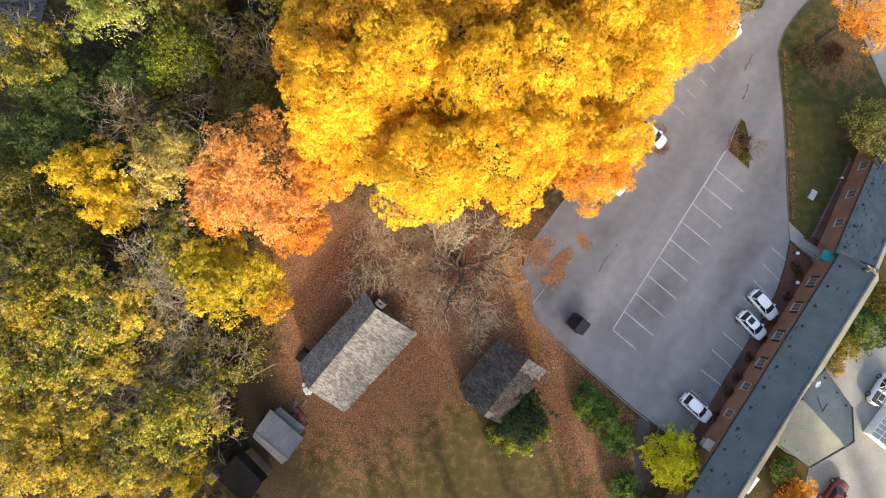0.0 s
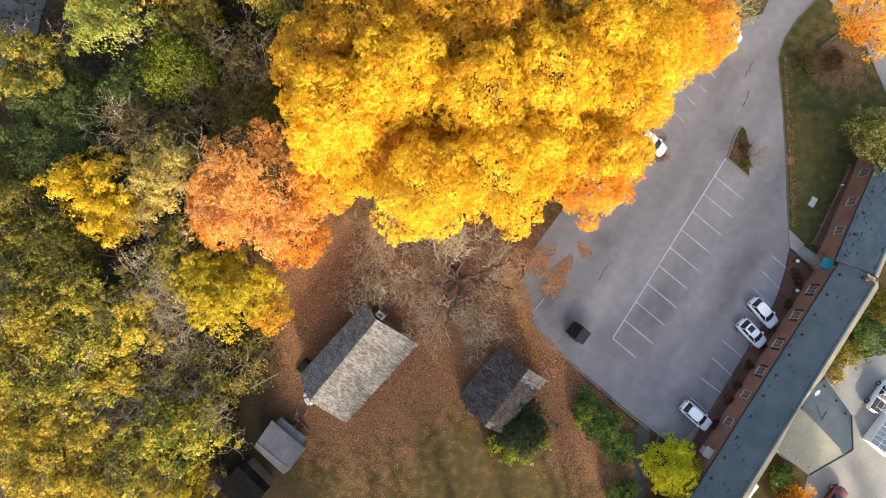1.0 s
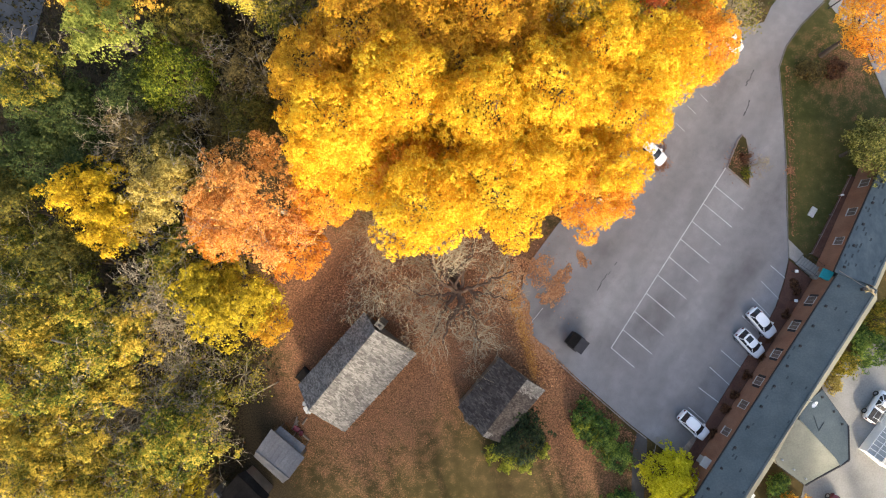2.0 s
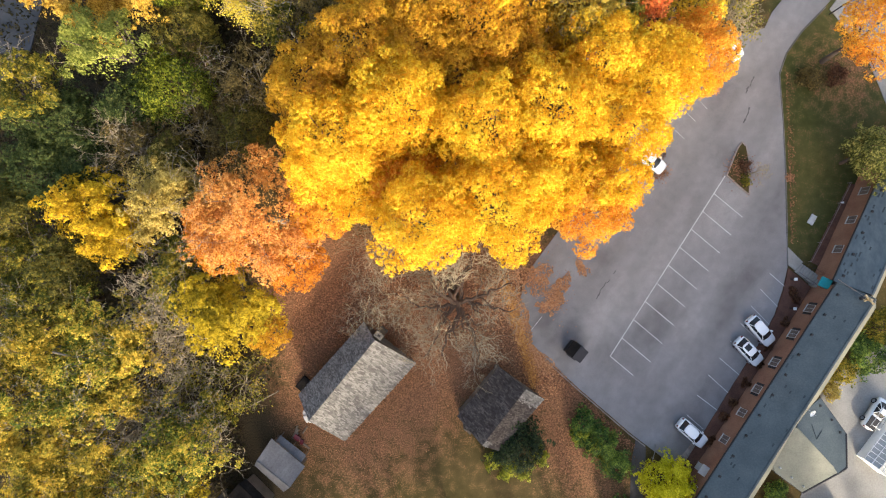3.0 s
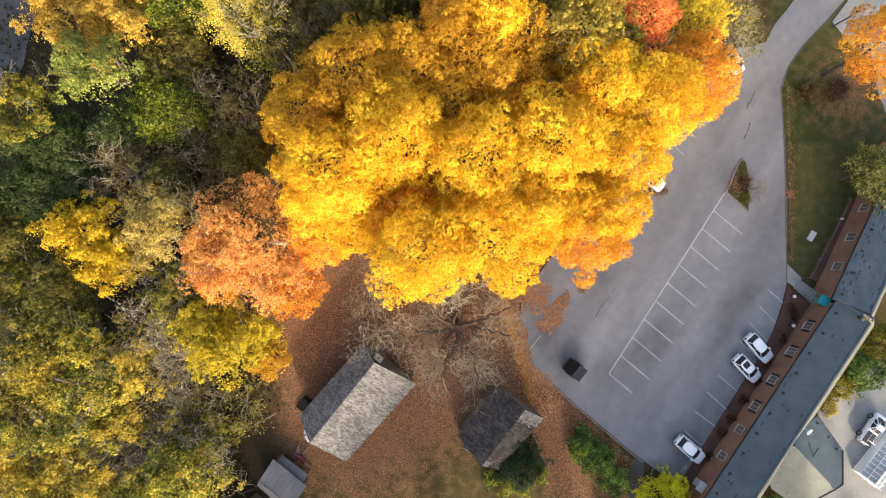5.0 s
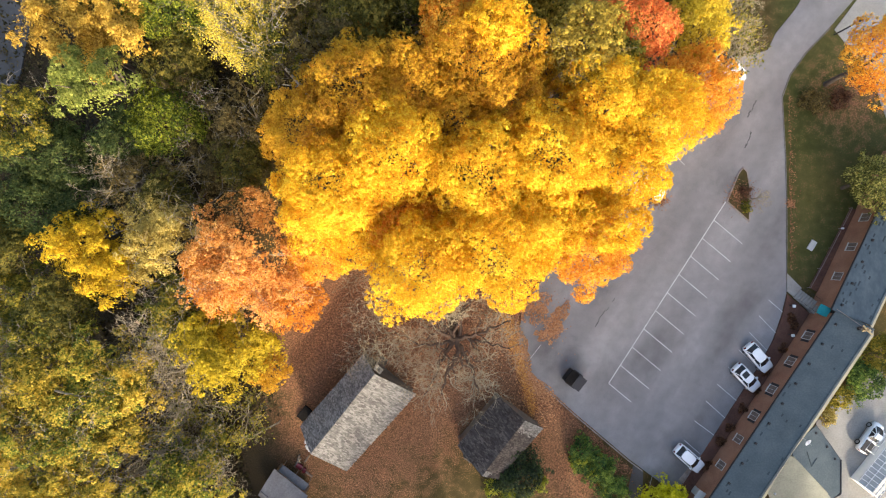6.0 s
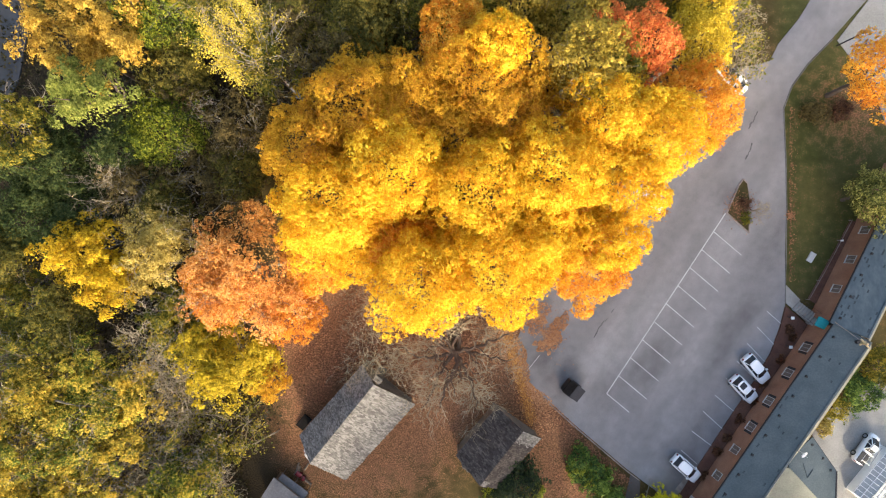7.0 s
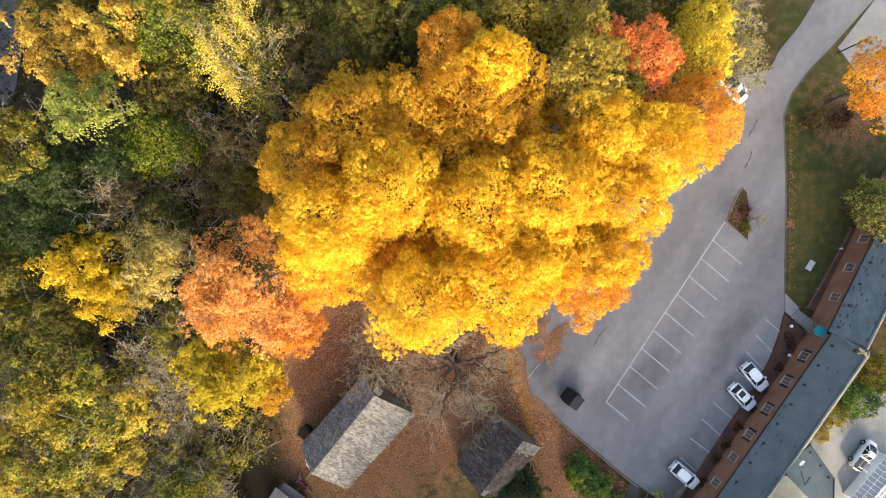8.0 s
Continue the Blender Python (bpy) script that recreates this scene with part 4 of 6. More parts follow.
def limbs(rng, trunk_top, tips, base_radius, ground):
    """A trunk from the ground and a bent limb to each tip."""
    segs = []
    foot = np.array([0, 0, ground])
    fork = np.array([rng.normal(0, 0.2), rng.normal(0, 0.2), trunk_top])
    mid = (foot + fork) / 2 + rng.normal(0, 0.12, 3)
    segs += [(foot, mid, base_radius * 1.25, base_radius), (mid, fork, base_radius, base_radius * 0.75)]
    for tip in tips:
        elbow = fork + (tip - fork) * 0.5 + rng.normal(0, 0.3, 3) + np.array([0, 0, 0.3])
        segs += [(fork, elbow, base_radius * 0.5, base_radius * 0.3), (elbow, tip, base_radius * 0.3, base_radius * 0.08)]
    return segs


def branching(rng, start, way, length, radius, depth, spread, segs, droop=0.0):
    """Bare boughs, forking down to twigs."""
    p = start
    pieces = 3
    for k in range(pieces):
        way = way + rng.normal(0, 0.3, 3) - np.array([0, 0, droop])
        way /= np.linalg.norm(way)
        q = p + way * length / pieces
        r0, r1 = radius * (1 - 0.15 * k), radius * (1 - 0.15 * (k + 1))
        segs.append((p, q, max(r0, 0.012), max(r1, 0.009)))
        if depth > 0 and (k > 0 or depth > 2):
            for _ in range(1 if k < 2 else 2):
                turn = way + rng.normal(0, spread, 3)
                turn /= np.linalg.norm(turn)
                branching(rng, q, turn, length * rng.uniform(0.5, 0.8), r1 * 0.62, depth - 1, spread, segs, droop)
        p = q


KINDS = {
    # leaf size, cover, clumps per 10 m2, label
    "maple": (0.155, 2.5, 9, "tall maple with a dense bright yellow crown"),
    "maple_o": (0.155, 2.5, 9, "maple with an amber and orange autumn crown"),
    "maple_d": (0.155, 2.5, 8, "tall maple with a dull bronze-gold crown"),
    "red": (0.15, 1.9, 9, "small maple with a scarlet crown"),
    "lemon": (0.17, 1.7, 9, "tree with thin lemon-yellow leaves"),
    "peach": (0.155, 1.6, 10, "maple with a thinning peach-orange crown"),
    "orange": (0.16, 1.8, 9, "maple with deep orange leaves"),
    "gold": (0.22, 1.8, 8, "tree with golden yellow leaves at the wood's edge"),
    "gold_s": (0.20, 1.8, 8, "small tree with orange-gold leaves"),
    "gold_b": (0.22, 1.8, 8, "tree with golden brown leaves in the wood"),
    "pale": (0.18, 1.5, 9, "tree with sparse pale olive leaves"),
    "lime": (0.20, 1.9, 9, "tree with yellow-green leaves by the clearing"),
    "green_l": (0.22, 1.7, 7, "tree with light green leaves in the wood"),
    "green_b": (0.22, 1.9, 8, "tree still in fresh green leaf"),
    "green_d": (0.21, 1.9, 8, "dark green tree in the shaded wood"),
    "olive": (0.22, 1.7, 8, "tree with olive and yellow turning leaves"),
    "olive_d": (0.22, 1.6, 8, "shaded tree with dull olive leaves"),
    "oak": (0.20, 1.5, 9, "oak with golden turning leaves"),
    "oakg": (0.20, 1.6, 9, "oak with yellow-green turning leaves"),
    "brown": (0.21, 0.9, 9, "shaded brown half-bare tree in the wood"),
    "bronze": (0.21, 1.5, 9, "half-bare tree with bronze-olive leaves"),
    "birch": (0.19, 1.0, 9, "leaning half-bare tree with small yellow leaves"),
    "orange_r": (0.16, 1.9, 9, "maple with a glowing orange crown by the lane"),
    "roundolive": (0.20, 2.0, 9, "rounded olive-green tree at the motel's end"),
}
DENSE = ("maple", "maple_o", "maple_d", "red", "orange", "orange_r", "lemon", "gold_s")
OPEN = ("oak", "oakg", "olive", "pale", "brown", "birch", "green_l", "gold", "gold_b", "lime")
ALIKE = {"gold_s": "maple_d", "orange_r": "maple_o"}


def leafy_tree(kind, x, y, top, radius, seed, coarse=1.0):
    rng = np.random.default_rng(seed)
    size, cover, clumps, label = KINDS[kind]
    size *= coarse
    ground = float(ground_z(x, y)) - 0.1
    tall = min(radius * 1.0, (top - ground) * 0.4)
    root = thing("tree", pose(x, y, ground), label, "tree", "trees of the wood" if radius > 2 else "")
    mid = top - ground - tall
    loose = kind in OPEN
    if kind in DENSE:
        made, centres = lobed_crown(rng, radius, tall, size, cover)
    elif kind == "peach":
        made, centres = crown(rng, radius, tall, size, cover, clumps * 1.5, 0.07, 0.1, (0.08, 0.16))
    else:
        made, centres = crown(rng, radius, tall, size, cover, clumps * (0.6 if loose else 1), 0.4 if loose else 0.2, 0.12 if loose else 0.38, (0.10, 0.20) if loose else (0.12, 0.24))
    centres = centres + np.array([0, 0, mid])
    pick = centres[rng.choice(len(centres), min(10, len(centres)), replace=False)]
    segs = limbs(rng, max(1.5, mid * 0.62), pick, 0.05 + 0.018 * (top - ground), 0)
    v, f = tubes(segs, 7)
    part("trunk", mesh_of("trunk", v, f, True), PALE_BARK if kind in ("birch", "brown", "peach", "pale") else BARK, root)
    if kind in ("birch", "brown", "peach", "pale", "oak", "oakg", "olive", "bronze"):
        twigs = []
        for c in pick:
            way = c - np.array([0, 0, mid * 0.7])
            branching(rng, c * 0.6 + np.array([0, 0, mid * 0.3]), way / np.linalg.norm(way), radius * 0.6, 0.05, 2, 0.5, twigs)
        v, f = tubes(twigs, 3)
        tagged(part("twig_spray", mesh_of("twig_spray", v, f), PALE_BARK, root), kind="stuff")
    part("crown", leaf_mesh("crown", made + np.array([0, 0, mid])), LEAF[ALIKE.get(kind, kind)], root)
    return root


def bare_tree(x, y, top, radius, seed, leafy=0, label="bare grey tree with spreading twigs"):
    rng = np.random.default_rng(seed)
    ground = float(ground_z(x, y)) - 0.1
    root = thing("bare_tree", pose(x, y, ground), label, "tree", "bare trees")
    height = top - ground
    segs = []
    fork = np.array([0, 0, height * 0.35])
    segs.append((np.zeros(3), fork, 0.05 + 0.022 * height, 0.05 + 0.015 * height))
    for k in range(8):
        ang = 2 * math.pi * k / 8 + rng.uniform(-0.3, 0.3)
        rise = rng.uniform(0.25, 1.2)
        way = np.array([math.cos(ang), math.sin(ang), rise])
        way /= np.linalg.norm(way)
        branching(rng, fork, way, radius * 0.62, 0.02 + 0.007 * height, 4 if height > 9 else 3, 0.5, segs)
    thick = 0.028 * radius / 3
    v, f = tubes([s for s in segs if s[2] >= thick], 6)
    part("trunk", mesh_of("trunk", v, f), PALE_BARK, root)
    thin = [s for s in segs if s[2] < thick] or segs[-3:]
    v, f = tubes(thin, 3)
    tagged(part("twig_spray", mesh_of("twig_spray", v, f), TWIG, root), kind="stuff")
    if leafy:
        ends = np.array([s[1] for s in segs if s[2] < 0.05])
        at = ends[rng.integers(0, len(ends), leafy)] + rng.normal(0, 0.3, (leafy, 3))
        part("crown", leaf_mesh("crown", leaves_at(rng, at, rng.normal(0, 1, (leafy, 3)) + np.array([0, 0, 0.6]), 0.22)), LEAF["olive"], root)
    return root


MAPLE_GROVE = [
    ("maple", -0.9, 9.7, 20, 4.5),
    ("maple", 5.9, 11.2, 20.5, 4.8),
    ("maple_o", 14.4, 11.3, 17, 4.2),
    ("maple", -8.4, 16.1, 20.5, 4.7),
    ("maple", -3.0, 19.2, 21.5, 4.4),
    ("maple", 4.3, 17.5, 21.5, 4.3),
    ("maple", 10.4, 18.9, 21.5, 4.2),
    ("maple", 17.2, 18.0, 19, 4.1),
    ("maple", 16.0, 13.3, 18, 3.2),
    ("maple", 19.8, 22.6, 19, 4.5),
    ("maple", 15.3, 23.7, 20, 4.0),
    ("maple", 9.3, 12.9, 19.5, 3.7),
    ("maple_d", 4.9, 27.2, 21, 4.6),
    ("maple_d", -6.1, 24.9, 19.5, 5.0),
    ("maple_d", -1.1, 25.1, 19.5, 4.3),
    ("bronze", 13.6, 28.3, 20, 4.1),
    ("maple_d", -10.9, 21.6, 19, 3.8),
    ("maple", -6.6, 13.4, 16, 3.8),
    ("maple_o", 25.1, 25.6, 16, 4.0),
    ("red", 19.2, 30.8, 17.5, 3.2),
    ("lemon", 26.3, 32.2, 14, 3.1),
    ("bare_olive", 34.5, 34.6, 8.5, 3.7),
]
WOOD_EDGE = [
    ("bare", 34.4, 37.2, 9, 3.7),
    ("bare", 35.8, 33.6, 7.5, 3.0),
    ("peach", -17.4, 10.9, 15.5, 6.7),
    ("orange", -21.4, 8.4, 11.5, 3.2),
    ("orange", -13.9, 6.2, 11, 3.1),
    ("orange", -22.9, 9.6, 10, 2.4),
    ("gold", -37.8, 11.4, 8, 5.4),
    ("gold", -34.6, 8.9, 7.5, 3.8),
    ("pale", -28.6, 13.4, 10, 4.9),
    ("olive", -27.2, 6.8, 7, 3.3),
    ("lime", -20.8, 0.6, 10, 5.3),
    ("lime", -24.2, 1.4, 9, 3.8),
    ("gold_s", -17.8, -1.8, 7, 2.1),
    ("green_l", -32.9, 28.2, 13, 3.9),
    ("green_b", -28.4, 25.6, 8, 4.6),
    ("green_d", -34.4, 24.4, 6, 3.8),
    ("green_d", -43.1, 22.0, 6, 5.1),
    ("green_d", -45.6, 16.1, 6, 4.8),
    ("green_d", -41.2, 18.1, 5, 4.5),
    ("olive", -45.7, 25.6, 8, 4.6),
    ("gold_b", -36.6, 34.0, 12, 4.8),
    ("gold_b", -32.2, 34.9, 10.5, 3.8),
    ("gold_b", -29.4, 37.2, 11, 1.9),
    ("olive_d", -27.6, 32.0, 7.5, 4.6),
]
OAK_WOOD = [
    ("brown", -22.5, 20.5, 5.5, 4.9),
    ("brown", -27.3, 21.9, 5.0, 4.6),
    ("brown", -19.1, 25.8, 9, 4.6),
    ("brown", -11.2, 31.8, 15.5, 5.0),
    ("olive_d", -6.2, 33.0, 16, 4.4),
    ("brown", -33.5, 18.5, 6, 4.4),
    ("olive_d", -29.7, 17.2, 6, 3.8),
    ("bare", -34.0, 18.9, 11, 4.4),
    ("olive", -46.6, 6.4, 7, 5.0),
    ("olive", -43.8, 1.5, 8, 5.5),
    ("olive_d", -40.9, 5.1, 7, 4.4),
    ("oak", -42.1, -3.1, 9.5, 5.6),
    ("oakg", -35.6, -3.1, 9.5, 5.0),
    ("oakg", -40.2, -7.8, 9.5, 5.6),
    ("oak", -43.1, -12.5, 9.5, 5.6),
    ("oak", -37.8, -14.9, 9, 5.3),
    ("oak", -32.7, -2.1, 8.5, 4.2),
    ("oak", -41.2, -17.2, 10, 4.8),
    ("oak", -36.4, -18.8, 9.5, 4.6),
    ("oak", -31.0, -20.0, 8.5, 4.0),
    ("lime", -26.6, -20.2, 6.5, 2.6),
    ("oak", -34.4, -7.0, 8.5, 4.5),
    ("bare", -29.7, 1.8, 13, 4.6),
    ("bare", -26.8, -1.1, 12.5, 4.0),
    ("bare", -31.3, -11.7, 11.5, 5.2),
    ("oakg", -26.5, -14.3, 9, 5.1),
]
NORTH_WOOD = [
    ("oakg", -31.3, -16.6, 8.5, 4.2),
    ("olive", -29.0, 3.2, 7.5, 3.7),
    ("bare_olive", -27.6, -6.3, 6, 3.8),
    ("bare_olive", -21.7, -7.9, 4, 3.3),
    ("olive", -25.3, -10.3, 5, 2.9),
    ("bare", -27.8, -6.4, 8.5, 3.9),
    ("orange_r", 48.0, 30.4, 12, 4.4),
    ("roundolive", 49.9, 17.8, 7.5, 3.7),
    ("oak", -46.1, -6.6, 9, 4.7),
    ("olive_d", -48.9, 11.4, 8, 4.9),
    ("olive", -15.6, 30.7, 15, 3.9),
    ("maple_d", 1.2, 15.6, 13, 3.4),
    ("bare", -34.3, -15.6, 10.5, 4.7),
    ("bare", -24.9, -12.1, 10, 3.6),
    ("maple_o", -2.6, 13.9, 16.5, 3.5),
    ("maple_o", 14.2, 16.6, 10.5, 3.0),
    ("maple_o", -11.1, 11.2, 13, 3.1),
    ("maple_d", 7.3, 23.7, 18.5, 3.5),
    ("maple_d", 2.0, 22.7, 18.5, 3.9),
    ("maple", -10.9, 14.5, 15, 2.7),
    ("olive_d", -3.4, 35.2, 16, 5.0),
    ("olive", 2.2, 36.4, 16.5, 5.0),
]
HILL_WOOD = [
    ("bronze", 7.8, 35.8, 16.5, 4.5),
    ("bronze", 13.6, 33.9, 17, 3.8),
    ("olive_d", 18.6, 35.3, 13, 4.1),
    ("bronze", 17.7, 29.1, 17, 3.1),
    ("olive_d", -11.4, 36.4, 15, 5.1),
    ("green_b", -28.2, 38.1, 10, 5.5),
    ("olive", -21.7, 39.4, 12, 5.4),
    ("olive_d", -38.7, 41.2, 9, 5.0),
    ("olive", 13.0, 41.3, 12, 5.4),
    ("olive_d", -3.6, 42.4, 12, 5.9),
    ("brown", 21.4, 40.7, 12, 4.8),
    ("olive", 28.6, 38.9, 11, 4.2),
    ("olive_d", -15.4, 43.0, 12, 5.9),
    ("olive", -31.3, 44.3, 11, 6.1),
    ("lemon", 27.6, 36.2, 12, 2.8),
    ("red", 15.7, 32.3, 16, 2.4),
    ("brown", -26.7, 27.8, 7, 3.8),
    ("olive_d", -20.4, 20.8, 7, 3.4),
    ("maple_d", 11.5, 27.5, 16.5, 2.6),
    ("olive", 16.4, 28.2, 17.5, 2.5),
    ("bare", 7.2, 36.1, 13.5, 3.3),
    ("orange", -5.0, 32.5, 13, 1.5),
]
LANE_TREES = [
    ("olive", 0.3, 35.0, 17, 3.2),
    ("olive_d", -6.0, 34.0, 16.5, 3.7),
    ("green_b", 11.6, 35.7, 14, 2.8),
    ("olive", 5.3, 34.2, 15, 2.5),
    ("pale", 14.5, 34.6, 14, 2.3),
    ("brown", -8.4, 31.2, 15.5, 3.0),
    ("maple_o", 2.3, 31.0, 19.5, 3.1),
    ("maple", 5.6, 28.8, 22, 2.4),
]
for seed, (kind, x, y, top, radius) in enumerate(MAPLE_GROVE + WOOD_EDGE + OAK_WOOD + NORTH_WOOD + HILL_WOOD + LANE_TREES):
    if kind == "bare":
        bare_tree(x, y, top, radius, seed + 500)
    elif kind == "bare_olive":
        bare_tree(x, y, top, radius, seed + 500, 1500, "half-bare tree with a few olive leaves")
    else:
        leafy_tree(kind, x, y, top, radius, seed)
# Tall trees added south of the place as sun blockers, never in view, that keep the sun off the ground.
SHADE_NEAR = ((-17, -34, 13, 5), (-26, -35, 14, 5.5), (-9, -37, 12.5, 5.5), (0, -35, 14.0, 4.5), (5.5, -35, 16.5, 3.5), (13, -36, 20, 5.5), (18, -35, 19, 6), (27, -36, 18, 6.5), (36, -37, 18, 6), (44, -38, 18, 5.5), (17, -46, 30, 6), (31, -47, 31, 7), (50, -48, 28, 6), (-4, -32, 12, 5), (5, -31, 12, 5))
SHADE_FAR = ((66, -48, 31, 6), (62, -57, 38, 7), (76, -57, 46, 8), (52, -57, 37, 7), (88, -56, 47, 8), (58, -47, 31, 6), (66, -40, 31, 6.5), (44, -49, 31, 6), (22, -42, 28, 6), (40, -44, 30, 6), (37, -49, 31, 6), (25, -47, 31, 6), (47, -42, 27, 5))
for seed, (x, y, top, radius) in enumerate(SHADE_NEAR + SHADE_FAR):
    leafy_tree("oak" if y > -44 else "green_b", x, y, top, radius, 700 + seed, 2.2)


def great_bare_tree(x, y):
    """An old tree: a stout dark trunk, crooked limbs that level out, and a haze of pale fine twigs."""
    rng = np.random.default_rng(911)
    root = thing("bare_tree", pose(x, y, -0.1), "large bare tree with dark limbs and pale fine twigs", "tree", "bare trees")
    boughs, twigs = [], []
    foot, waist, crotch = np.array([-0.2, 2.0, 0.0]), np.array([-0.1, 1.6, 1.4]), np.array([0.2, 0.1, 7.4])
    boughs += [(foot, waist, 0.78, 0.56), (waist, crotch, 0.56, 0.44)]

    def bough(p, ang, rise, length, r, depth):
        steps = max(2, int(length / 0.6))
        kink = rng.choice((-1, 1))
        for k in range(steps):
            kink = -kink if rng.uniform() < 0.7 else kink
            ang += rng.normal(0, 0.13)
            bent = ang + kink * rng.uniform(0.1, 0.7)
            rise = rise * 0.86 + rng.normal(0, 0.13)
            way = np.array([math.cos(bent), math.sin(bent), rise])
            q = p + way / np.linalg.norm(way) * length / steps
            r1 = max(0.013, r * (0.88 if r > 0.07 else 0.9))
            (boughs if r > 0.055 else twigs).append((p, q, r, r1))
            p, r = q, r1
            if depth and k < steps - 1 and (depth < 3 or k > 0):
                for side in (-kink,) if depth > 2 or rng.uniform() < 0.6 else (-1, 1):
                    bough(p, ang + side * rng.uniform(0.5, 1.2), rise + rng.normal(0.05, 0.25), length * rng.uniform(0.3, 0.52), r * 0.42, depth - 1)

    # The longest limb reaches west; shorter ones fill the round.
    for ang, length, r in ((2.75, 12.0, 0.27), (3.3, 10.0, 0.22), (3.95, 7.0, 0.27), (4.65, 6.4, 0.30), (5.35, 7.0, 0.29), (5.95, 6.8, 0.20), (0.35, 6.6, 0.27), (1.05, 6.4, 0.20), (1.6, 6.2, 0.24), (2.15, 7.2, 0.24)):
        bough(crotch + rng.normal(0, 0.1, 3), ang + rng.uniform(-0.1, 0.1), rng.uniform(0.2, 0.55), length, r, 3)
    # Fine end twigs thicken the outer half of the crown.
    for p, q, r0, r1 in list(twigs):
        for k in range(2):
            if rng.uniform() < 0.42:
                way = (q - p) / np.linalg.norm(q - p) + rng.normal(0, 0.7, 3)
                m = q + way * rng.uniform(0.15, 0.4)
                twigs += [(q, m, 0.013, 0.012), (m, m + (way + rng.normal(0, 0.5, 3)) * rng.uniform(0.12, 0.3), 0.012, 0.010)]
    v, f = tubes(boughs, 7)
    part("trunk", mesh_of("trunk", v, f), BROWN_BARK, root)
    v, f = tubes(twigs, 3)
    tagged(part("twig_spray", mesh_of("twig_spray", v, f), TWIG, root), kind="stuff")


great_bare_tree(2.3, 1.6)
bare_tree(4.8, -4.2, 5.0, 2.6, 902, 0, "small bare tree with pale twigs at the cabin corner")


def bush(x, y, radius, height, kind, seed, label, squash=1.0, turn=0.0):
    rng = np.random.default_rng(seed)
    root = thing("bush", pose(x, y, float(ground_z(x, y)) - 0.05, 0, 0, turn), label, "bush", "garden bushes")
    made, centres = crown(rng, radius, height * 0.62, 0.19, 2.4, 14, 0.2)
    made[:, 1] *= squash
    made[:, 2] = np.maximum(made[:, 2] + height * 0.38, 0.02)
    stems = [(np.zeros(3), c * np.array([1, squash, 1]) * 0.8 + np.array([0, 0, height * 0.4]), 0.05, 0.02) for c in centres[:7]]
    v, f = tubes(stems, 5)
    part("stems", mesh_of("stems", v, f), BARK, root)
    part("foliage", leaf_mesh("foliage", made), LEAF[kind], root)


bush(9.8, -15.3, 3.5, 3.0, "evergreen", 61, "rounded evergreen bush against the cabin")
bush(17.6, -13.0, 1.9, 2.0, "bush", 62, "green garden bush beside the leafy path")
bush(19.3, -15.2, 2.2, 2.2, "bush", 63, "green garden bush beside the leafy path")
bush(21.2, -17.8, 2.0, 2.0, "bush", 64, "green garden bush beside the leafy path")
for k, (x, y) in enumerate(((6.9, -17.6), (8.7, -18.6), (10.7, -18.4), (12.4, -17.0))):
    bush(x, y, 1.15, 0.9, "rim", 160 + k, "low yellow-green bush at the evergreen's foot")
for k, (x, y) in enumerate(((18.6, -15.4), (20.2, -17.2), (17.0, -14.4))):
    bush(x, y, 1.0, 1.6, "rim", 170 + k, "low yellow-green bush beside the leafy path")
bush(26.3, -19.6, 3.4, 4.8, "bushy", 65, "yellow-green small tree at the motel's corner")
bush(21.6, -23.6, 2.2, 1.8, "bush", 66, "dark green bush at the end of the footpath")


# ---- sheds ----
def shed(name, ne, ridge, sw, top, low, label, cover, wide):
    """A small gabled outbuilding from its two eaves and its ridge."""
    a, b = [Vector((*p, low)) for p in ne]
    r0, r1 = [Vector((*p, top)) for p in ridge]
    c, d = [Vector((*p, low)) for p in sw]
    root = thing(name, Matrix.Translation(((a.x + d.x) / 2, (a.y + d.y) / 2, 0)), label, "shed", "garden sheds")
    base = root.matrix_basis.inverted()
    a, b, c, d, r0, r1 = [base @ v for v in (a, b, c, d, r0, r1)]
    mid = (a + b + c + d) / 4
    ins = [mid + (v - mid) * 0.86 for v in (a, b, d, c)]
    for k in range(4):
        p, q = ins[k], ins[(k + 1) % 4]
        side = (q - p).cross(Vector((0, 0, 1))).normalized() * 0.06
        pts = [(v + s).to_tuple()[:2] + (z,) for v in (p, q) for s in (side, -side) for z in (-0.2, low - 0.12)]
        if k in (1, 3):
            t = (mid + ((r1 if k == 1 else r0) - mid) * 0.86)
            pts += [(t.x + s.x, t.y + s.y, top - 0.18) for s in (side, -side)]
        part("wall", hull(pts), LOG, root)
    for quad in ((a, b, r1, r0), (r0, r1, d, c)):
        sheet = part("roof", panel(quad, 0.06), cover, root)
        e0, e1, t1, t0 = [Vector(v) for v in (quad if quad[0].z < quad[2].z else (quad[3], quad[2], quad[1], quad[0]))]
        for k in range(wide + 1):
            s = k / wide * 0.98 + 0.01
            part("seam", rod(e0.lerp(e1, s) + Vector((0, 0, 0.02)), t0.lerp(t1, s) + Vector((0, 0, 0.02)), 0.013, sides=4), cover, sheet)
    part("ridge_cap", rod(r0 + Vector((0, 0, 0.02)), r1 + Vector((0, 0, 0.02)), 0.07), cover, root)
    return root


